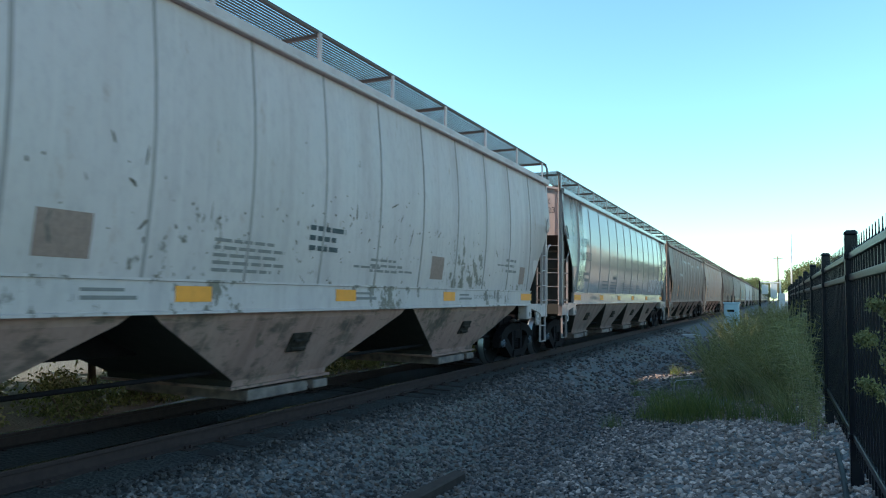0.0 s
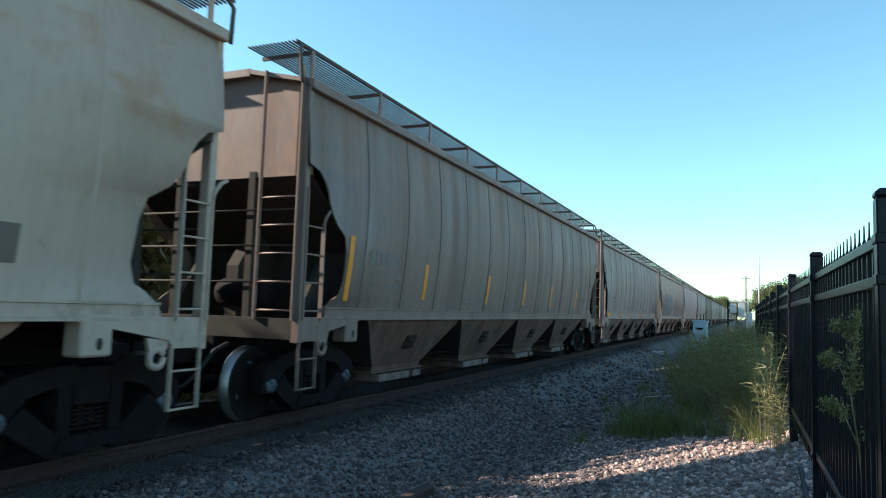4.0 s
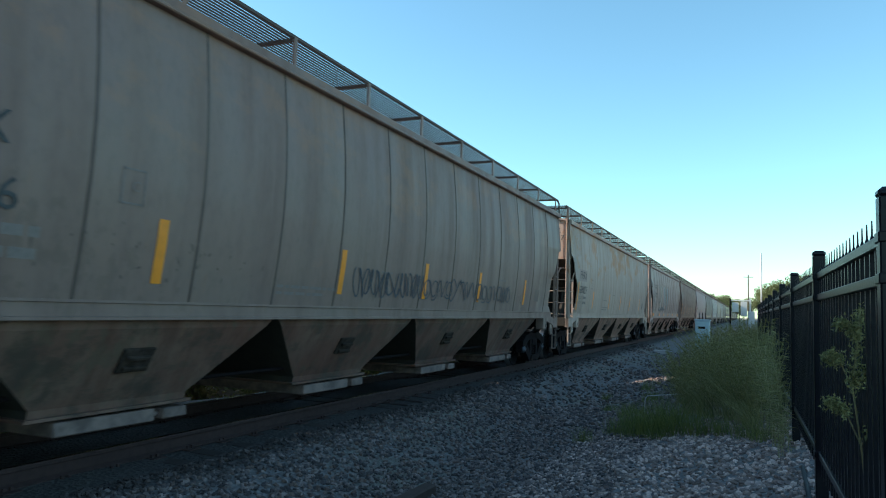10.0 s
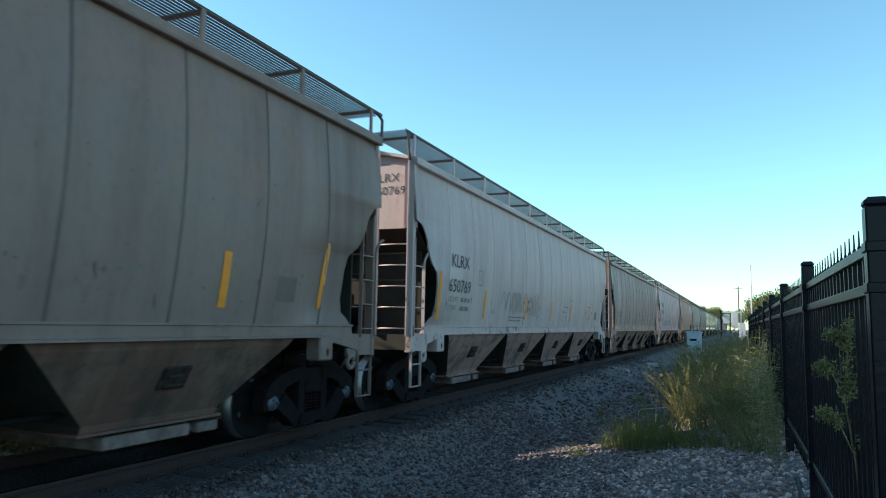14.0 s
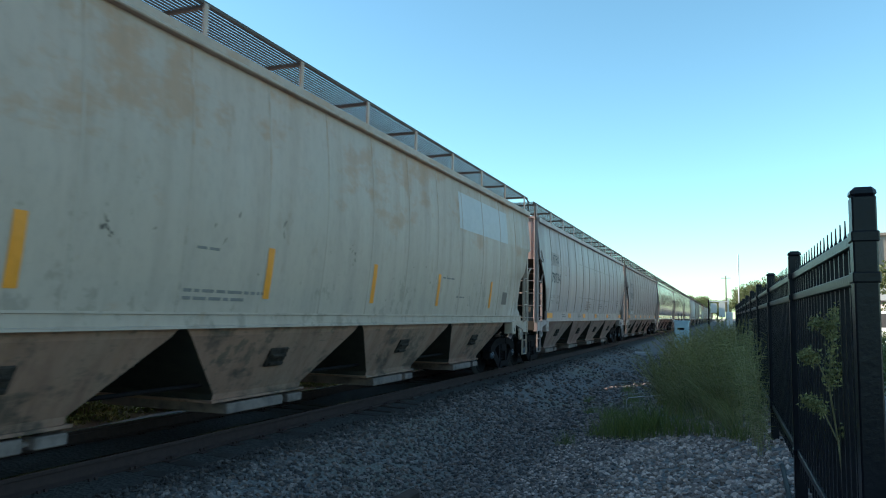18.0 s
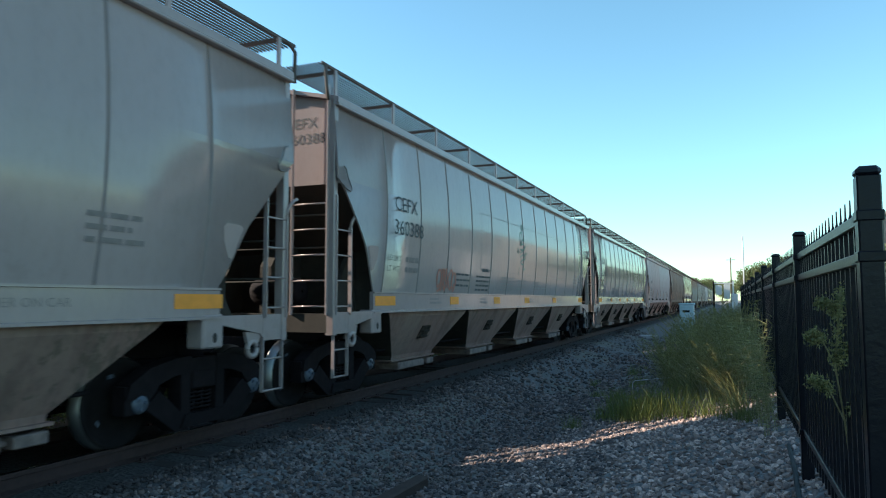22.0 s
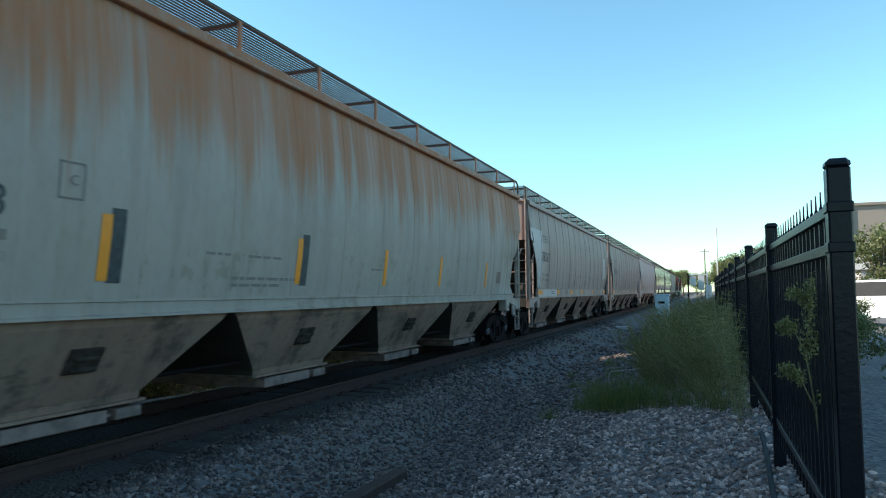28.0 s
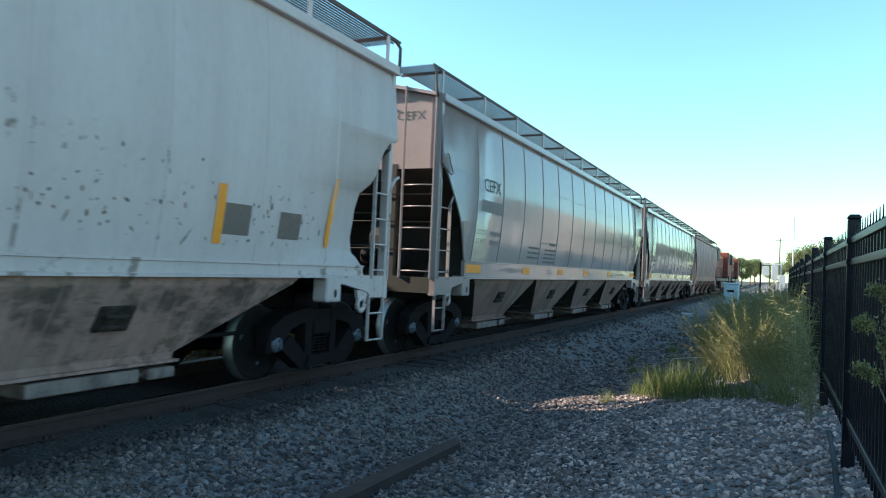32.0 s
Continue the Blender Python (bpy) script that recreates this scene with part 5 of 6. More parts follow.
GREEN_TAG = [[(8.35, 3.35), (8.41, 3.42), (8.5, 3.41), (8.5, 3.34), (8.41, 3.3), (8.35, 3.35)], [(8.22, 3.18), (8.41, 3.25), (8.44, 3.05), (8.27, 2.89), (8.22, 3.18)], [(8.44, 3.02), (8.59, 3.06), (8.56, 3.2)], [(8.24, 2.88), (8.51, 2.94), (8.64, 2.84), (8.42, 2.77), (8.23, 2.78)],
             [(8.24, 2.68), (8.59, 2.79), (8.74, 2.92)], [(8.24, 2.58), (8.53, 2.68), (8.67, 2.62), (8.73, 2.75)], [(8.27, 2.45), (8.53, 2.55), (8.69, 2.54), (8.65, 2.68)], [(8.32, 2.42), (8.55, 2.4), (8.6, 2.27), (8.71, 2.3)], [(8.22, 2.32), (8.21, 2.13)], [(8.07, 2.8), (8.17, 2.71)], [(8.01, 2.73), (8.12, 2.66)], [(8.77, 2.66), (8.84, 2.73)]]
sprayed(BY_K[19], GREEN_TAG, 0.022, "green", "small green sprayed tag")
PURPLE_TAG = [[(3.32, 2.07), (3.43, 2.17), (3.61, 2.13), (3.77, 2.03)], [(3.4, 2.04), (3.4, 1.74)], [(3.59, 2.33), (3.83, 2.32), (3.86, 2.09), (4.01, 1.77)], [(3.93, 2.34), (4.06, 2.11)], [(4.14, 2.37), (4.5, 2.32), (4.4, 2.1), (4.24, 1.98)], [(4.52, 2.16), (4.68, 1.75)], [(4.84, 2.25), (4.81, 1.76), (5.2, 1.77)],
              [(5.03, 2.39), (5.18, 2.12)], [(4.95, 1.93), (5.15, 2.06), (5.35, 1.78)], [(5.22, 2.36), (5.32, 2.19), (5.6, 2.28)], [(5.46, 2.09), (5.99, 2.07)], [(6.14, 2.34), (6.28, 2.09)], [(6.38, 2.1), (6.84, 1.99)], [(6.78, 2.34), (6.94, 2.07)], [(7.27, 2.31), (7.27, 1.94)], [(7.67, 2.35), (7.89, 1.89)]]
sprayed(BY_K[21], PURPLE_TAG, 0.032, "purple", "faded purple sprayed lines")
graffiti(BY_K[27], off(1.6), off(4.2), 1.55, 2.0, 7, ("grey", "dark"), 0.05, 22, "grey and black sprayed shapes", False)
graffiti(BY_K[26], off(4.0), off(5.4), 1.62, 1.95, 4, ("grey",), 0.018, 23, "thin grey sprayed scribble", False)
graffiti(BY_K[17], off(2.0), off(3.0), 1.63, 1.78, 5, ("white",), 0.02, 24, "white sprayed shapes", False)
patch(BY_K[15], off(12.0), off(15.1), 3.22, 3.98, PATCH_WHITE, "paint_patch", "large white paint patch")
patch(BY_K[25], off(15.0), off(15.75), 2.15, 3.2, PATCH_WHITE, "paint_patch", "white paint patch")
patch(BY_K[27], off(14.0), off(14.42), 1.72, 2.04, SPRAY["card"], "worn_placard", "dark worn placard")
patch(BY_K[21], off(7.88), off(16.3), 1.45, 4.2, PATCH_WHITE, "paint_patch", "repainted white end of the side", 0.003)

# a pale repaint by the number, cut to the edge of the side
bm = bmesh.new()
rows = [[bm.verts.new(on_side(0, z, y, 0.005)) for y in (-side_end(z, "plate") + 0.01, off(1.52))] for z in np.linspace(1.64, 3.5, 20)]
for a, b in zip(rows, rows[1:]):
    bm.faces.new((a[0], a[1], b[1], b[0]))
part("paint_patch", bm, PATCH_WHITE, BY_K[25], "white paint patch beside the number")
bm = bmesh.new()
box(bm, 1.514, 1.5165, off(1.24), off(4.0), 1.335, 1.575)
part("paint_patch", bm, PATCH_WHITE, BY_K[25], "pale repainted length of the sill")
# chips and scuffs, mostly on the white cars
scuffs(BY_K[6], [(6.5, 2.4, 0.5, 0.4, 30), (7.4, 2.4, 0.4, 0.4, 12), (10.3, 2.4, 0.12, 0.4, 30), (11.2, 2.5, 0.5, 0.4, 15), (13.0, 2.0, 1.2, 0.2, 15), (4.0, 2.4, 0.8, 0.5, 25), (8.7, 2.2, 0.6, 0.3, 20)], 1, CHIP)
for u, z in ((6.19, 3.35), (6.37, 3.35), (6.46, 3.35), (6.53, 3.36), (6.68, 3.38), (6.88, 3.38), (7.04, 3.39), (7.15, 3.4), (7.49, 3.4), (6.41, 2.51), (6.68, 3.54), (6.6, 2.55), (6.72, 2.55), (7.16, 2.76), (7.26, 2.37), (9.46, 3.07), (9.79, 2.96), (10.4, 3.0), (11.2, 2.73)):
    dots(BY_K[6], [(u, z, 0.022)], CHIP, "paint_chip", "dark chip in the white paint")
sprayed(BY_K[6], [[(7.13, 3.04), (7.2, 3.11), (7.28, 3.11)], [(7.4, 2.85), (7.58, 3.02), (7.76, 3.0)], [(6.41, 2.46), (6.44, 2.27), (6.51, 2.22)], [(10.33, 2.99), (10.3, 2.68), (10.27, 2.45)], [(6.25, 2.22), (6.52, 2.05)], [(7.03, 2.07), (7.22, 2.06)], [(9.58, 2.4), (10.1, 2.39)], [(8.07, 2.29), (8.21, 2.3)]], 0.016, "card", "dark scrape in the white paint", "scrape")
sprayed(BY_K[6], [[(6.67, 2.07), (6.64, 1.82), (6.62, 1.62)], [(6.84, 1.88), (6.95, 1.68)], [(6.34, 1.64), (6.56, 1.63)], [(10.31, 2.05), (10.27, 1.63)]], 0.035, "rust", "brown rust streak down the paint", "rust_streak")
scuffs(BY_K[6], [(6.3, 1.95, 0.25, 0.2, 16), (10.45, 1.85, 0.15, 0.12, 10)], 2, INK_RED, "brown scuffs in the paint")
scuffs(BY_K[-1], [(6.0, 2.3, 0.9, 0.3, 35), (8.5, 2.2, 1.2, 0.3, 35), (10.2, 2.4, 0.8, 0.3, 35), (13.0, 2.2, 1.4, 0.25, 25)], 3, CHIP)
scuffs(BY_K[14], [(4.5, 2.4, 1.2, 0.4, 50), (8.5, 2.4, 1.5, 0.4, 50), (12.5, 2.3, 1.4, 0.4, 40)], 4, CHIP)
scuffs(BY_K[27], [(2.4, 1.85, 0.5, 0.15, 25), (4.0, 1.9, 0.5, 0.2, 30), (8.0, 1.9, 1.5, 0.2, 20), (7.2, 2.4, 0.1, 0.4, 14)], 5, CHIP)
scuffs(BY_K[27], [(3.9, 1.78, 0.45, 0.1, 30)], 6, INK_RED, "brown scuffs in the paint")
scuffs(BY_K[15], [(4.05, 2.17, 0.05, 0.05, 9), (8.0, 2.25, 0.06, 0.1, 5), (6.5, 2.3, 1.0, 0.2, 10), (11.0, 2.1, 1.5, 0.2, 14)], 7, CHIP)
scuffs(BY_K[12], [(6.0, 2.0, 1.5, 0.3, 25), (11.0, 2.0, 2.0, 0.2, 25)], 8, CHIP)
scuffs(BY_K[1], [(3.5, 1.85, 1.2, 0.15, 45), (8.0, 1.85, 2.5, 0.15, 60)], 9, CHIP)
scuffs(BY_K[8], [(3.5, 1.85, 1.0, 0.15, 40), (12.0, 1.8, 2.0, 0.12, 30)], 10, CHIP)
scuffs(BY_K[27], [(13.0, 2.0, 0.9, 0.18, 55), (14.8, 1.95, 0.5, 0.2, 40), (10.8, 2.2, 0.15, 0.4, 14)], 11, CHIP)
scuffs(BY_K[27], [(12.6, 1.85, 0.5, 0.12, 20), (14.9, 1.9, 0.3, 0.12, 14)], 12, INK_RED, "brown scuffs in the paint")
scuffs(BY_K[7], [(6.0, 2.1, 2.0, 0.3, 25), (12.0, 2.1, 2.0, 0.3, 25)], 13, CHIP)
scuffs(BY_K[11], [(13.5, 1.9, 1.2, 0.2, 30), (12.5, 2.6, 1.0, 0.3, 20)], 14, CHIP)
scuffs(BY_K[10], [(2.3, 2.2, 0.4, 0.3, 25), (10.5, 2.2, 1.8, 0.3, 25)], 15, CHIP)
scuffs(BY_K[17], [(5.5, 2.0, 1.2, 0.2, 25), (9.0, 2.2, 0.2, 0.15, 10)], 16, CHIP)
scuffs(BY_K[21], [(10.2, 1.75, 1.0, 0.12, 60), (13.5, 1.75, 1.2, 0.12, 40)], 17, CHIP)
scuffs(BY_K[5], [(3.0, 2.0, 1.0, 0.3, 20), (12.5, 1.8, 1.5, 0.2, 25)], 18, CHIP)


# ---- locomotives at the rear of the train ----
def locomotive(y, label):
    lo = tagged(new("locomotive"), label, "locomotive", "locomotives of the train")
    lo.matrix_basis = pose(TRACK_X, y, RAIL)
    red, black = PAINT["loco_red"], PAINT["loco_black"]

    def p(name, mat, *boxes, bev=0.03, label=""):
        bm = bmesh.new()
        for b in boxes:
            box(bm, *b)
        return part(name, bevelled(bm, bev), mat, lo, label)
    p("underframe", black, (-1.5, 1.5, -10.8, 10.8, 1.25, 1.55))
    p("fuel_tank", black, (-1.4, 1.4, -3.2, 3.2, 0.45, 1.25), bev=0.15)
    p("long_hood", red, (-0.95, 0.95, -10.2, 5.6, 1.55, 4.2), bev=0.10)
    p("radiator", black, (-1.5, 1.5, -10.0, -7.0, 3.3, 4.55), bev=0.12)
    cab = p("cab", red, (-1.5, 1.5, 5.6, 8.2, 1.55, 4.55), bev=0.12)
    p("nose", red, (-0.9, 0.9, 8.2, 10.2, 1.55, 3.1), bev=0.12)
    for yy in (6.0, 7.1):
        bm = bmesh.new()
        box(bm, 1.49, 1.51, yy, yy + 0.8, 3.3, 4.1)
        part("cab_window", bm, black, cab)
    for i in range(8):
        p("hood_door", red, (0.95, 0.97, -6.6 + 1.45 * i, -5.35 + 1.45 * i, 1.7, 3.7), bev=0.006)
    for yy in (-4.5, -2.5, 1.0):
        bm = bmesh.new()
        lathe(bm, [(0, 0.02), (0, 0.55), (0.18, 0.6), (0.2, 0.0001)], 18)
        bm.transform(pose(0, yy, 4.2, 0, -90, 0))
        part("fan", fixed(bm), black, lo)
    p("stripe", YELLOW, (0.972, 0.98, -6.6, 5.5, 3.75, 3.95), bev=0.002, label="yellow stripe")
    p("plow", black, (-1.45, 1.45, -11.0, -10.7, 0.25, 1.3))
    p("headlight", PATCH_WHITE, (-0.28, 0.28, -10.28, -10.18, 3.75, 3.98), bev=0.05)
    for s in (1, -1):
        bm = bmesh.new()
        tube(bm, [(s * 1.45, -10.6, 2.55), (s * 1.45, 5.5, 2.55)], 0.022)
        for i in range(12):
            tube(bm, [(s * 1.45, -10.6 + 1.46 * i, 1.5), (s * 1.45, -10.6 + 1.46 * i, 2.55)], 0.018)
        part("handrail", bm, GRATE, lo)
        put("coupler", "coupler", coupler_mesh, (STEEL_DARK,), lo, pose(0, -10.8, 0) if s > 0 else pose(0, 10.8, 0) @ TURN)
    for yc in (-7.0, 7.0):
        t = put("truck", "bolster", bolster_mesh, (STEEL_DARK,), lo, pose(0, yc, 0))
        bm = bmesh.new()
        for s in (1, -1):
            box(bm, s * 1.05 - 0.12, s * 1.05 + 0.12, -2.4, 2.4, 0.5, 0.85)
        part("side_frame", bevelled(bm, 0.05), STEEL_DARK, t)
        for d in (-1.85, 0, 1.85):
            w = put("wheelset", "wheelset", wheelset_mesh, (WHEEL, TREAD, CAP), t, pose(0, d, 0.457))
            WHEELSETS.append(w)
    return lo


LOCO_Y = FRONTS[-1] + 2 * HALF + 12.1
for i, text in enumerate(("red and black diesel locomotive coupled behind the hoppers", "second red and black diesel locomotive")):
    MOVERS.append((locomotive(LOCO_Y + 22.9 * i, text), LOCO_Y + 22.9 * i))


# ---- plants ----
VEER = 0.0108           # sideways shift a metre that fits plants and far things to the camera's view


def blade(verts, faces, base, tip, w, bend, rng, n=3):
    """One narrow leaf from base to tip, bent, tapering to a point."""
    base, tip = Vector(base), Vector(tip)
    d = tip - base
    s = d.cross(Vector((rng.uniform(-1, 1), rng.uniform(-1, 1), 0.3)))
    s = s.normalized() * w if s.length > 1e-6 else Vector((w, 0, 0))
    i0 = len(verts)
    for i in range(n):
        t = i / n
        p = base + d * t + Vector(bend) * (t * t)
        verts += [p - s * (1 - t), p + s * (1 - t)]
    verts.append(tip + Vector(bend))
    for i in range(n - 1):
        a = i0 + 2 * i
        faces.append((a, a + 1, a + 3, a + 2))
    a = i0 + 2 * (n - 1)
    faces.append((a, a + 1, a + 2))


def leaf_mesh(verts, faces, mat, name="m"):
    me = bpy.data.meshes.new(name)
    me.from_pydata([tuple(v) for v in verts], [], faces)
    me.materials.append(mat)
    return me


def feathery_bush(height, spread, stems, leaflets, seed, mat, lean=(0, 0)):
    """Stems that fan out from one root, each with many thin leaflets; returns stems and foliage."""
    rng = random.Random(seed)
    verts, faces = [], []
    bm = bmesh.new()
    for _ in range(stems):
        a, out = rng.uniform(0, 2 * math.pi), spread * rng.random() ** 0.6
        h = height * rng.uniform(0.55, 1.0) * (1 - 0.25 * out / spread)
        b0 = Vector((rng.uniform(-0.18, 0.18), rng.uniform(-0.18, 0.18), 0))
        top = b0 + Vector((math.cos(a) * out + lean[0] * h, math.sin(a) * out + lean[1] * h, h))
        mid = (b0 + top) / 2 + Vector((0, 0, 0.12 * h)) - Vector((math.cos(a), math.sin(a), 0)) * out * 0.15
        pts = [b0.lerp(mid, t).lerp(mid.lerp(top, t), t) for t in np.linspace(0, 1, 6)]
        tube(bm, pts, 0.005, 4, 0, False, 0.3)
        for _ in range(leaflets):
            t = rng.uniform(0.18, 1.0)
            p = b0.lerp(mid, t).lerp(mid.lerp(top, t), t)
            ln = rng.uniform(0.04, 0.11) * (1.25 - 0.6 * t)
            d = Vector((rng.gauss(0, 1), rng.gauss(0, 1), rng.gauss(0.8, 0.7))).normalized()
            blade(verts, faces, p, p + d * ln, 0.0045, (0, 0, -0.015), rng, 2)
    return mesh_of(bm, DRY), leaf_mesh(verts, faces, mat)


def bush_thing(name, x, y, meshes, label, category, group="", turn=0.0, scale=1.0):
    x += VEER * y
    root = tagged(new(name), label, category, group)
    root.matrix_basis = pose(x, y, ground_z(x, y) - 0.02, 0, 0, turn) @ Matrix.Scale(scale, 4)
    tagged(part("stem", meshes[0], None, root), kind="stuff")
    part("foliage", meshes[1], None, root)
    return root


FEATHER = [feathery_bush(1.3, 0.8, 60, 60, 31 + i, LEAF, (-0.16, -0.05)) for i in range(3)]
BUSHES = [(-0.35, 9.6, 0, 0.95), (-0.05, 8.8, 40, 0.85), (-0.85, 10.4, 100, 0.9), (0.0, 10.8, 200, 1.0), (-0.7, 11.9, 150, 1.0), (0.0, 12.8, 300, 1.05), (-1.2, 12.6, 80, 0.85), (-0.6, 14.2, 20, 1.1),
          (-1.4, 15.0, 260, 0.95), (0.0, 15.6, 140, 1.1), (-0.9, 17.2, 320, 1.1), (-0.2, 19.0, 60, 1.15), (-1.3, 20.0, 180, 1.1), (-0.6, 23.0, 220, 1.2), (-1.3, 26.0, 110, 1.2), (-0.2, 26.5, 10, 1.2)]
for i, (x, y, a, s) in enumerate(BUSHES):
    y += 1.0
    bush_thing("weed_bush", x, y, FEATHER[i % 3], "feathery green weed bush growing by the fence", "bush", "weed bushes by the track", a, s)


def grass_tuft(height, spread, count, seed, mat):
    rng = random.Random(seed)
    verts, faces = [], []
    for _ in range(count):
        a, r = rng.uniform(0, 2 * math.pi), spread * rng.random() ** 0.7
        b = Vector((r * math.cos(a), r * math.sin(a), 0))
        h = height * rng.uniform(0.45, 1.0)
        o = Vector((rng.gauss(0, 0.22), rng.gauss(0, 0.22), 0)) * h
        blade(verts, faces, b, b + o + Vector((0, 0, h)), rng.uniform(0.003, 0.006), o * 0.5 + Vector((0, 0, -0.08 * h)), rng, 3)
    return leaf_mesh(verts, faces, mat)


TUFTS = [grass_tuft(0.55, 0.28, 130, 51 + i, GRASS) for i in range(3)]
TUFT_AT = [(-1.35, 9.1, 1.0), (-1.6, 9.4, 0.9), (-1.1, 8.8, 0.9), (-0.85, 8.9, 1.1), (-1.9, 9.9, 0.7), (-2.25, 9.2, 0.55), (-1.2, 9.7, 1.1), (-0.6, 8.5, 0.8), (-0.3, 8.2, 0.7), (-1.75, 10.6, 0.9),
           (-2.6, 13.0, 0.5), (-3.1, 15.5, 0.45), (-0.1, 7.7, 0.6), (0.1, 7.2, 0.55), (-2.0, 11.8, 0.7), (-2.4, 17.0, 0.7), (-1.9, 14.0, 0.8), (-1.0, 9.3, 1.15), (-1.45, 9.5, 1.0)]
for i, (x, y, s) in enumerate(TUFT_AT):
    x, y = x + VEER * y, y + 0.9
    t = new("grass_tuft", TUFTS[i % 3])
    t.matrix_basis = pose(x, y, ground_z(x, y) - 0.01, 0, 0, 47 * i) @ Matrix.Scale(s, 4)
    tagged(t, "green grass tuft in the gravel", "grass", "grass tufts by the track")


def arching_grass(length, count, seed, mat):
    """Long blades that rise from one root and arch over to the side."""
    rng = random.Random(seed)
    verts, faces = [], []
    for _ in range(count):
        a = rng.gauss(3.4, 0.9)
        b = Vector((rng.gauss(0, 0.07), rng.gauss(0, 0.07), 0))
        h, r = length * rng.uniform(0.45, 0.85), length * rng.uniform(0.35, 0.8)
        tip = b + Vector((math.cos(a) * r * 0.7, math.sin(a) * r * 0.7, h * 1.75))
        blade(verts, faces, b, tip, rng.uniform(0.003, 0.006), (math.cos(a) * r * 0.4, math.sin(a) * r * 0.4, -h * rng.uniform(0.95, 1.3)), rng, 8)
    return leaf_mesh(verts, faces, mat)


ARCH = [arching_grass(1.1, 70, 71 + i, GOLDEN) for i in range(2)]
for i, (x, y, s) in enumerate([(-0.05, 9.4, 0.9), (-0.25, 10.1, 1.0), (0.1, 10.4, 1.0), (-0.6, 10.6, 0.9), (-0.2, 11.6, 1.0), (0.0, 8.5, 0.7)]):
    x += VEER * y
    g = new("grass_clump", ARCH[i % 2])
    g.matrix_basis = pose(x, y, ground_z(x, y) - 0.01, 0, 0, 25 * (i % 3) - 25) @ Matrix.Scale(s, 4)
    tagged(g, "clump of long arching pale green grass by the fence", "grass", "grass clumps by the fence")


def reed(height, seed, droop=0.25):
    """A weed with pale stems and long narrow drooping leaves."""
    rng = random.Random(seed)
    bm = bmesh.new()
    verts, faces = [], []
    for _ in range(9):
        o = Vector((rng.gauss(-0.10, 0.14), rng.gauss(-0.05, 0.15), 0)) * height
        h = height * rng.uniform(0.6, 1.0)
        b = Vector((rng.uniform(-0.1, 0.1), rng.uniform(-0.15, 0.15), 0))
        pts = [b + o * (t * t) + Vector((0, 0, h * t)) for t in np.linspace(0, 1, 7)]
        tube(bm, pts, 0.005, 4, 0, False, 0.4)
        for i in range(30):
            t = rng.uniform(0.2, 1.0)
            p = b + o * (t * t) + Vector((0, 0, h * t))
            d = Vector((rng.gauss(0, 1), rng.gauss(0, 1), rng.uniform(-0.1, 0.9))).normalized()
            blade(verts, faces, p, p + d * rng.uniform(0.10, 0.22), 0.006, (0, 0, -droop * 0.16), rng, 3)
    return mesh_of(bm, DRY), leaf_mesh(verts, faces, GOLDEN)


REEDS = [reed(1.25, 61 + i) for i in range(3)]
for i, (x, y, s) in enumerate([(0.20, 7.6, 0.8), (0.18, 8.2, 0.9), (0.15, 8.9, 0.95), (0.12, 9.6, 1.0), (0.1, 10.6, 1.0), (0.1, 11.6, 1.05), (0.22, 7.0, 0.5)]):
    bush_thing("tall_weed", x, y, REEDS[i % 3], "tall weed with pale stems and narrow leaves beside the fence", "weed", "tall weeds along the fence", 40 * i, s)


def fence_hose():
    """Black hose that trails along the foot of the fence."""
    bm = bmesh.new()
    way = [(0.40, 6.2), (0.375, 5.3), (0.345, 4.6), (0.33, 4.1), (0.36, 3.5), (0.41, 2.9)]
    tube(bm, [(x, y, ground_z(x, y) + 0.025) for x, y in way], 0.017, 8)
    ob = new("hose", mesh_of(bm, HOSE))
    return tagged(ob, "black rubber hose lying along the foot of the fence", "hose")


fence_hose()


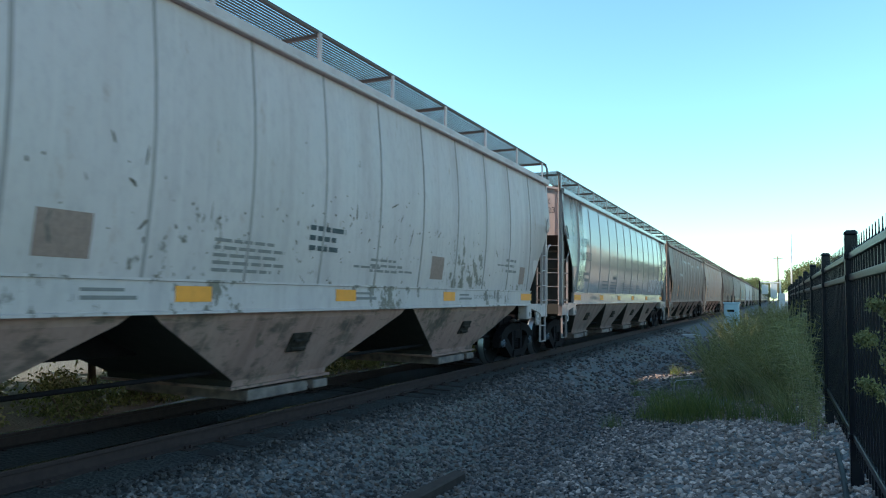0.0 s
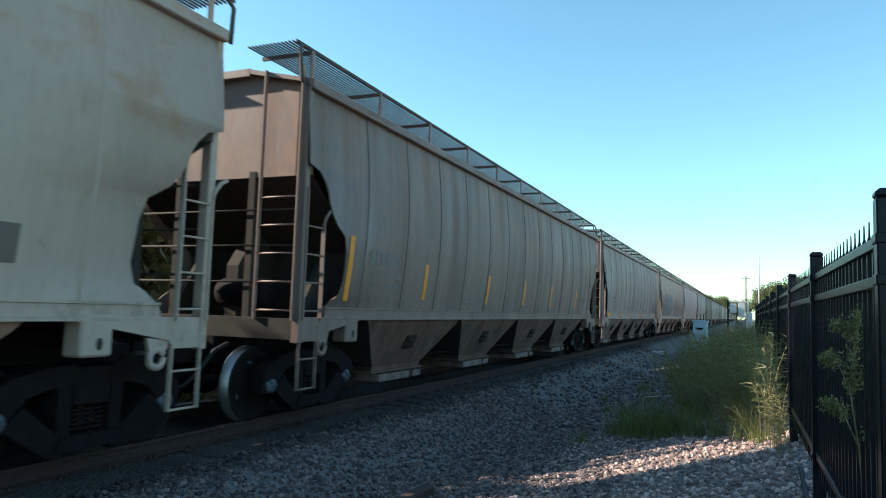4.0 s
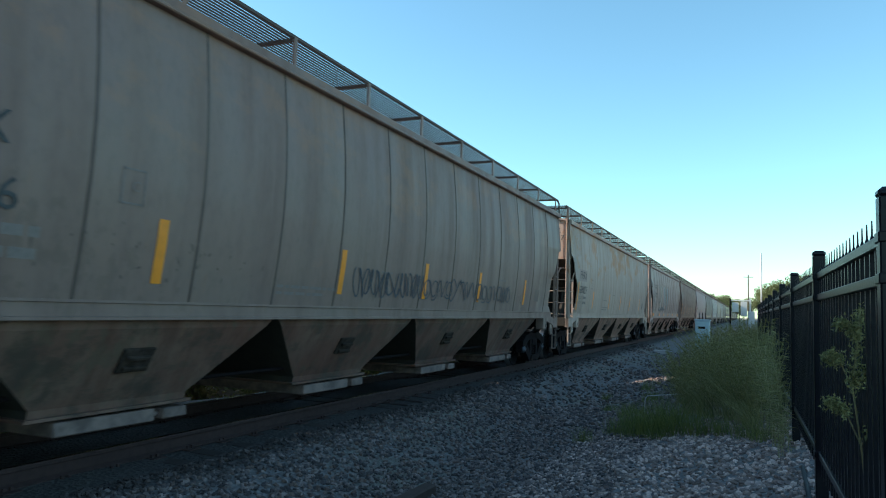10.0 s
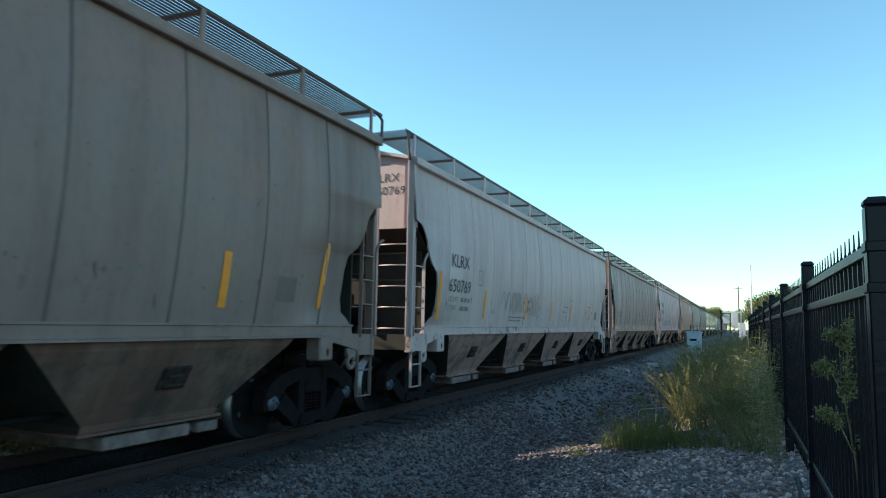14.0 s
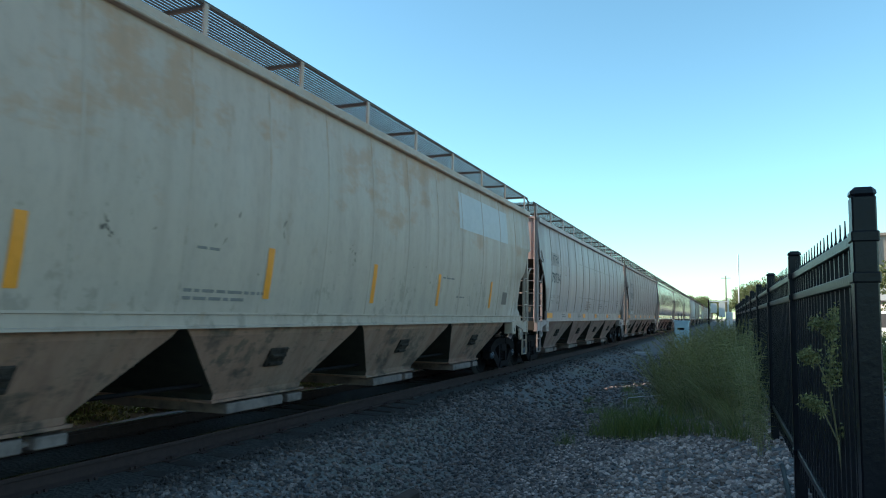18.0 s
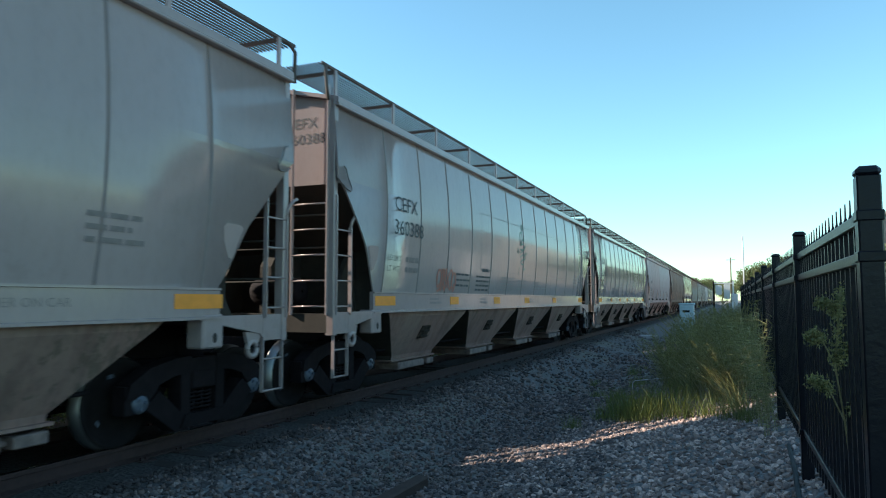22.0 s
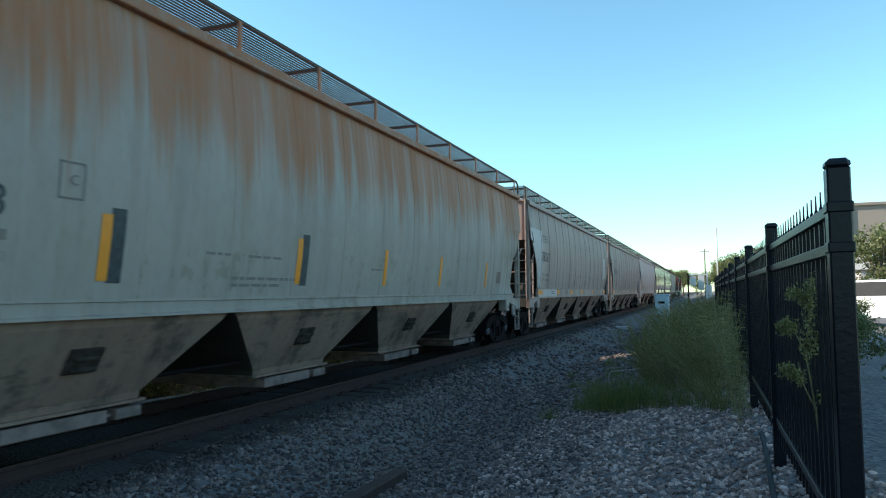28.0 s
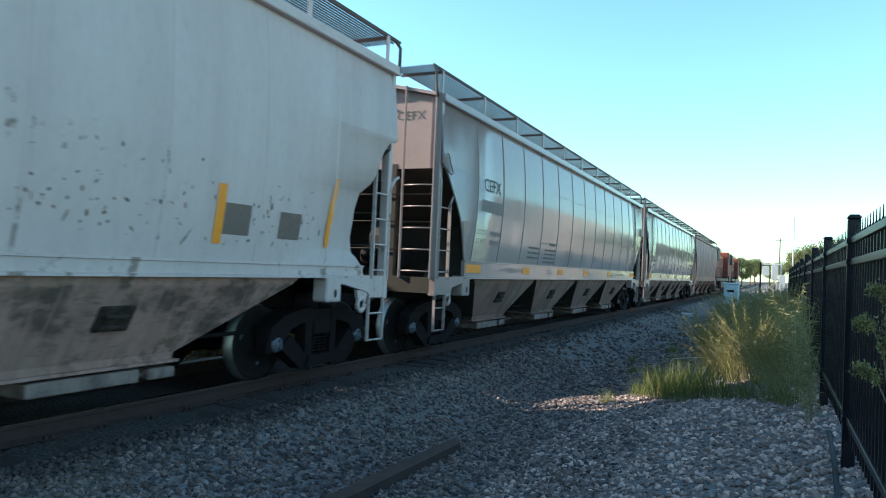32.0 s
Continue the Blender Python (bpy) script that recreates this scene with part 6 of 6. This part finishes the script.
def goldenrod():
    """Flowering weed that leans out through the fence, with plumes of small florets."""
    rng = random.Random(77)
    root = tagged(new("goldenrod"), "flowering goldenrod weed leaning through the fence pickets", "weed")
    root.matrix_basis = pose(0.42, 3.25, ground_z(0.42, 3.25) + 0.02)
    main = [Vector(v) for v in ((0.05, 0.12, 0), (0.03, 0.06, 0.30), (0.0, 0.02, 0.62), (-0.03, 0.0, 0.85), (-0.01, -0.02, 1.05), (0.0, -0.02, 1.16))]
    arms = [[main[2], Vector((-0.05, 0.01, 0.74)), Vector((-0.08, 0.03, 0.78)), Vector((-0.12, 0.05, 0.77))], [main[2], Vector((0.02, -0.03, 0.68)), Vector((0.05, -0.05, 0.66)), Vector((0.07, -0.07, 0.62))],
            [main[3], Vector((-0.07, 0.02, 0.95)), Vector((-0.09, 0.04, 0.97)), Vector((-0.12, 0.06, 0.95))], [main[4], Vector((-0.05, 0.0, 1.10)), Vector((-0.08, 0.01, 1.10))], [main[3], Vector((0.03, -0.02, 0.93)), Vector((0.05, -0.03, 0.92))]]
    bm = bmesh.new()
    tube(bm, main, 0.004, 5)
    for a in arms:
        tube(bm, a, 0.003, 4)
    part("stem", bm, DRY, root)
    verts, faces = [], []
    for pts, n in [(main[3:], 420)] + [(a[-3:], 360) for a in arms]:
        for _ in range(n):
            i = rng.randrange(len(pts) - 1)
            p = pts[i].lerp(pts[i + 1], rng.random())
            q = p + Vector((rng.gauss(0, 0.013), rng.gauss(0, 0.014), rng.gauss(0, 0.014)))
            d = Vector((rng.gauss(0, 1), rng.gauss(0, 1), rng.gauss(0.5, 1))).normalized()
            blade(verts, faces, q, q + d * rng.uniform(0.010, 0.020), 0.005, (0, 0, -0.003), rng, 2)
    part("plume", leaf_mesh(verts, faces, GOLDEN), None, root)


goldenrod()


# trees and hedges: trunk, limbs and a crown of many small leaves
def tree_meshes(h, r, leaves, seed, size=0.16, mat=None, clumps=16):
    rng = random.Random(seed)
    bm = bmesh.new()
    tube(bm, [(0, 0, 0), (0.05 * h * rng.uniform(-1, 1), 0, h * 0.3), (0.06 * h * rng.uniform(-1, 1), 0.03 * h, h * 0.62)], 0.035 * h, 7, 0, True, 0.45)
    cs = []
    for _ in range(clumps):
        a, q = rng.uniform(0, 2 * math.pi), rng.random() ** 0.6
        z = h * rng.uniform(0.35, 0.92)
        c = Vector((math.cos(a) * r * q * (1.15 - 0.6 * z / h), math.sin(a) * r * q * (1.15 - 0.6 * z / h), z))
        cs.append((c, r * rng.uniform(0.25, 0.45)))
        tube(bm, [(0, 0, h * 0.32), (c.x * 0.5, c.y * 0.5, z * 0.75), tuple(c)], 0.012 * h, 5, 0, False, 0.3)
    verts, faces = [], []
    for _ in range(leaves):
        c, q = cs[rng.randrange(len(cs))]
        d = Vector((rng.gauss(0, 1), rng.gauss(0, 1), rng.gauss(0, 0.8)))
        p = c + d.normalized() * q * rng.random() ** 0.45
        e = Vector((rng.gauss(0, 1), rng.gauss(0, 1), rng.gauss(0, 1))).normalized() * size * rng.uniform(0.6, 1.3)
        blade(verts, faces, p, p + e, size * 0.32, (0, 0, -size * 0.2), rng, 2)
    return mesh_of(bm, BARK), leaf_mesh(verts, faces, mat or TREE)


def tree(x, y, meshes, label, turn=0.0, s=1.0, name="tree", group="", z=None):
    x += VEER * y
    root = tagged(new(name), label, "tree" if name == "tree" else "shrub", group)
    root.matrix_basis = pose(x, y, (ground_z(x, y) if z is None else z) - 0.05, 0, 0, turn) @ Matrix.Scale(s, 4)
    part("trunk", meshes[0], None, root)
    part("crown", meshes[1], None, root)
    return root


SHRUB = [tree_meshes(2.6, 1.5, 2600, 81 + i, 0.13, TREE, 22) for i in range(2)]
THICKET = [tree_meshes(4.3, 2.3, 7000, 85 + i, 0.26, TREE, 40) for i in range(2)]
# thicket added on the far side, sized to keep low sun from under the cars
for i in range(44):
    y = -30 + 2.5 * i
    tree(-13.2 + 0.4 * math.sin(i * 2.1), y, THICKET[i % 2], "dense dark green thicket added beyond the track against low sun", 67 * i, 1.06 + 0.06 * math.sin(i * 1.3), "shrub", "thicket beyond the track", -0.35)
for i in range(26):
    tree(-17.5 + 0.6 * math.sin(i * 1.7), -38 + 4.3 * i, THICKET[i % 2], "dense dark green thicket added beyond the track against low sun", 40 * i, 1.4, "shrub", "thicket beyond the track", -0.5)
# tall trees, out of view, added to shade car ends and ground before them
for i in range(6):
    tree(-18.2 + 0.5 * math.sin(i * 1.7), -1.4 - 5.6 * i, THICKET[i % 2], "tall unseen green tree added beyond the track to cast shade", 59 * i, 2.55 + 0.1 * math.sin(i * 2.9), "tree", "tall trees beyond the track", -0.5)
# low scrub, itself unseen, added to keep the gaps under the cars dark
for i in range(52):
    tree(-11.3 + 0.3 * math.sin(i * 1.9), -26 + 1.9 * i, SHRUB[i % 2], "low dark scrub added beyond the track to darken under the cars", 83 * i, 0.62 + 0.05 * math.sin(i * 2.3), "shrub", "scrub beyond the track", -0.85)
# scrub behind the fence
for i, (x, y, s) in enumerate([(1.6, 5.6, 0.42), (1.9, 7.6, 0.5), (1.5, 9.4, 0.5), (2.6, 6.6, 0.5), (1.7, 11.6, 0.55), (2.2, 14.0, 0.6), (1.6, 17.0, 0.6), (3.2, 9.6, 0.5), (1.8, 20.0, 0.6), (3.6, 12.5, 0.55), (2.0, 24.0, 0.65), (1.5, 4.0, 0.36)]):
    tree(x, y, SHRUB[i % 2], "low green scrub behind the steel fence", 51 * i, s * 0.62, "shrub", "scrub behind the fence")


# ---- distance ----
BIG_TREE = [tree_meshes(9.0, 3.6, 3600, 91 + i, 0.34, TREE, 22) for i in range(3)]
for i, (x, y, s) in enumerate([(-13.5, 150, 0.80), (-15.5, 163, 0.9), (-14.0, 178, 0.95), (-17.5, 190, 1.05), (-13.0, 205, 0.95), (-12.5, 235, 1.0), (-9.5, 262, 1.0), (-12.0, 285, 1.1), (-5.5, 300, 1.0), (-1.5, 310, 1.0),
                               (3.4, 92, 0.62), (5.2, 84, 0.66), (7.2, 95, 0.7), (9.5, 82, 0.66), (12.0, 90, 0.7), (2.0, 118, 0.7), (5.5, 124, 0.8), (9.0, 126, 0.85), (14.5, 104, 0.8), (3.0, 210, 1.0), (8.0, 220, 1.1), (14.0, 230, 1.1), (7.3, 37, 0.46), (8.6, 39, 0.42)]):
    tree(x, y, BIG_TREE[i % 3], "leafy green tree in the distance", 73 * i, s, "tree", "trees in the distance")


def palm(x, y, h):
    """A shaggy palm with a fan of drooping leaves."""
    rng = random.Random(99)
    root = tagged(new("palm_tree"), "sunlit palm tree behind the fence", "tree")
    root.matrix_basis = pose(x, y, ground_z(x, y))
    bm = bmesh.new()
    tube(bm, [(0, 0, 0), (0.1, 0, h * 0.5), (0, 0.1, h)], 0.2, 8, 0, True, 0.7)
    part("trunk", bm, BARK, root)
    verts, faces = [], []
    for _ in range(420):
        d = Vector((rng.gauss(0, 1), rng.gauss(0, 1), rng.uniform(-0.5, 1.2))).normalized()
        p = Vector((0, 0, h)) + d * 0.2
        blade(verts, faces, p, p + d * rng.uniform(0.9, 1.7), 0.05, (0, 0, -0.35), rng, 4)
    part("crown", leaf_mesh(verts, faces, GRASS), None, root)


palm(4.07, 62.0, 3.3)


def signal_cabinet():
    root = tagged(new("signal_cabinet"), "pale blue-grey metal signal cabinet beside the track", "cabinet")
    root.matrix_basis = pose(-1.788, 33.5, ground_z(-1.788, 33.5))
    bm = bmesh.new()
    box(bm, -0.36, 0.36, -0.30, 0.30, 0.0, 0.30)
    part("base", bevelled(bm, 0.02), CONCRETE, root)
    bm = bmesh.new()
    box(bm, -0.31, 0.31, -0.25, 0.25, 0.30, 1.58)
    part("body", bevelled(bm, 0.015), CABINET, root)
    bm = bmesh.new()
    box(bm, -0.35, 0.35, -0.29, 0.29, 1.58, 1.66)
    part("roof", bevelled(bm, 0.02), CABINET, root)
    bm = bmesh.new()
    box(bm, -0.27, 0.27, -0.275, -0.25, 0.36, 1.52)
    door = part("door", bevelled(bm, 0.008), CABINET, root)
    bm = bmesh.new()
    box(bm, 0.10, 0.22, -0.30, -0.275, 0.86, 0.92)
    part("handle", bm, STEEL_DARK, door)
    bm = bmesh.new()
    box(bm, -0.18, 0.12, -0.279, -0.276, 1.24, 1.34)
    part("vent", bm, STEEL_DARK, door)
    for x in (-0.14, 0.0, 0.14):
        bm = bmesh.new()
        tube(bm, [(x, -0.1, 1.66), (x, -0.1, 1.95)], 0.015)
        part("conduit", bm, STEEL_DARK, root)


signal_cabinet()


def marker_block(x, y):
    bm = bmesh.new()
    box(bm, -0.42, 0.42, -0.2, 0.2, 0.0, 0.2)
    for v in bm.verts:
        v.co += 0.03 * noise.noise_vector(v.co * 4)
    ob = new("concrete_block", mesh_of(bevelled(bm, 0.03), PATCH_WHITE))
    ob.matrix_basis = pose(x, y, ground_z(x, y) - 0.02, 0, 0, 20)
    return tagged(ob, "pale concrete block lying on the ballast", "block")


marker_block(-3.855, 36.6)


def white_stick():
    """Bent pipe stuck in the weeds, its white in the sun put into the colour."""
    bm = bmesh.new()
    tube(bm, [(0, 0, 0), (0.01, 0, 0.28), (0.05, 0.0, 0.33), (0.62, 0.5, 0.36)], 0.008)
    ob = new("bent_pipe", mesh_of(bm, PATCH_WHITE))
    ob.matrix_basis = pose(-1.614, 12.6, ground_z(-1.614, 12.6))
    return tagged(ob, "bent pipe standing in the weeds, its sunlit white in the colour", "pipe")


white_stick()


def pole(x, y, h, r, mat, label, arms=0, name="utility_pole"):
    root = tagged(new(name), label, "pole")
    root.matrix_basis = pose(x, y, ground_z(x, y))
    bm = bmesh.new()
    tube(bm, [(0, 0, 0), (0, 0, h)], r, 8, 0, True, 0.7)
    part("shaft", bm, mat, root)
    for i in range(arms):
        bm = bmesh.new()
        box(bm, -0.8, 0.8, -0.05, 0.05, h - 0.5 - 0.6 * i, h - 0.4 - 0.6 * i)
        part("crossarm", bm, mat, root)
    return root


pole(1.484, 80, 7.8, 0.09, POLE, "tall white metal pole by the track", 0, "flag_pole")
pole(0.412, 140, 9.0, 0.14, BARK, "wooden utility pole in the distance", 1)
pole(-15.448, 190, 11.5, 0.14, BARK, "wooden utility pole beyond the track", 1)


def signal_bridge():
    """Signal stand with cases and ladder, pale in the sun."""
    root = tagged(new("signal_stand"), "pale metal signal stand with equipment cases", "signal")
    root.matrix_basis = pose(-0.472, 72.0, ground_z(-0.472, 72))
    for x in (-0.9, 0.85):
        bm = bmesh.new()
        box(bm, x - 0.07, x + 0.07, -0.07, 0.07, 0, 3.2)
        part("post", bm, STEEL_DARK if x < 0 else POLE, root)
    bm = bmesh.new()
    box(bm, -0.9, 0.85, -0.04, 0.04, 2.95, 3.05)
    part("beam", bm, POLE, root)
    for x, z0, z1 in ((-0.45, 1.9, 2.8), (0.3, 1.5, 2.9), (0.95, 0.6, 2.0)):
        bm = bmesh.new()
        box(bm, x - 0.28, x + 0.28, -0.25, 0.25, z0, z1)
        part("case", bevelled(bm, 0.02), POLE, root)


signal_bridge()


def warehouse():
    wall = plain("warehouse_metal", (0.29, 0.235, 0.20), 0.7, 0, 0.15, 0.4)
    root = tagged(new("warehouse"), "large plain tan-grey metal warehouse", "building")
    root.matrix_basis = pose(0, 0, 0.6, 0, 0, -0.62)
    bm = bmesh.new()
    box(bm, 10.2, 55, 64, 100, 0, 8.1)
    part("wall", bm, wall, root)
    bm = bmesh.new()
    box(bm, 10.0, 55.2, 63.8, 100.2, 8.1, 8.35)
    part("roof", bevelled(bm, 0.03), wall, root)
    for i in range(14):
        bm = bmesh.new()
        box(bm, 10.6 + 3.2 * i, 10.72 + 3.2 * i, 63.9, 64.0, 0, 8.1)
        part("wall_rib", bm, wall, root)


warehouse()


def low_house(x, y):
    root = tagged(new("low_house"), "small sunlit cream house with a tan roof", "building")
    root.matrix_basis = pose(x, y, 0.7)
    bm = bmesh.new()
    box(bm, -4, 4, -3, 3, 0, 2.5)
    part("wall", bm, PATCH_WHITE, root)
    bm = bmesh.new()
    prism(bm, [(-3.4, 2.5), (3.4, 2.5), (0, 3.7)], -4.4, 4.4)
    part("roof", fixed(bm), CONCRETE, root)
    for wx in (-2.5, 0, 2.4):
        bm = bmesh.new()
        box(bm, wx - 0.5, wx + 0.5, -3.04, -3.0, 1.0, 2.0)
        part("window", bm, PAINT["loco_black"], root)


low_house(13.062, 52.0)


def parked_car(x, y, turn):
    paint = plain("car_white", (0.75, 0.75, 0.75), 0.25, 0, 0.05)
    root = tagged(new("parked_car"), "white parked car behind the fence", "car")
    root.matrix_basis = pose(x, y, ground_z(x, y), 0, 0, turn)
    bm = bmesh.new()
    prism(bm, [(-2.2, 0.3), (2.2, 0.3), (2.25, 0.7), (1.3, 0.92), (0.75, 1.42), (-1.1, 1.45), (-1.9, 0.98), (-2.25, 0.9)], -0.88, 0.88)
    part("body", bevelled(bm, 0.06, 2), paint, root)
    for s in (1, -1):
        bm = bmesh.new()
        prism(bm, [(1.12, 0.94), (0.68, 1.36), (-1.05, 1.38), (-1.6, 0.98)], s * 0.875, s * 0.89)
        part("window", fixed(bm), PAINT["loco_black"], root)
        bm = bmesh.new()
        box(bm, s * 0.88, s * 1.04, 0.85, 1.0, 0.92, 1.06)
        part("mirror", bevelled(bm, 0.02), paint, root)
        for yy in (-1.35, 1.35):
            bm = bmesh.new()
            lathe(bm, [(-0.1, 0.02), (-0.1, 0.32), (0.1, 0.32), (0.1, 0.02)], 20)
            bm.transform(pose(s * 0.82, yy, 0.32))
            part("wheel", fixed(bm), HOSE, root)


parked_car(5.265, 24.5, 60)


def motions():
    """The train rolls towards and past the camera; every wheel turns with it."""
    times = [float(t) for t in range(0, 33, 2)]
    for thing, y0 in MOVERS:
        walk(thing, [(t, pose(TRACK_X, y0 - run(t), RAIL)) for t in times])
    done = {}
    frames = [i / 30 for i in range(0, 961)]
    for w in WHEELSETS:
        key = tuple(round(v, 3) for v in w.matrix_basis.translation)
        if key not in done:
            c = w.matrix_basis.translation.copy()
            walk(w, [(t, pose(*c, math.degrees(run(t) / 0.457))) for t in frames])
            done[key] = (w.animation_data.action, w.animation_data.action_slot)
        else:
            w.rotation_mode = "QUATERNION"
            keys = w.animation_data_create()
            keys.action, keys.action_slot = done[key]


motions()
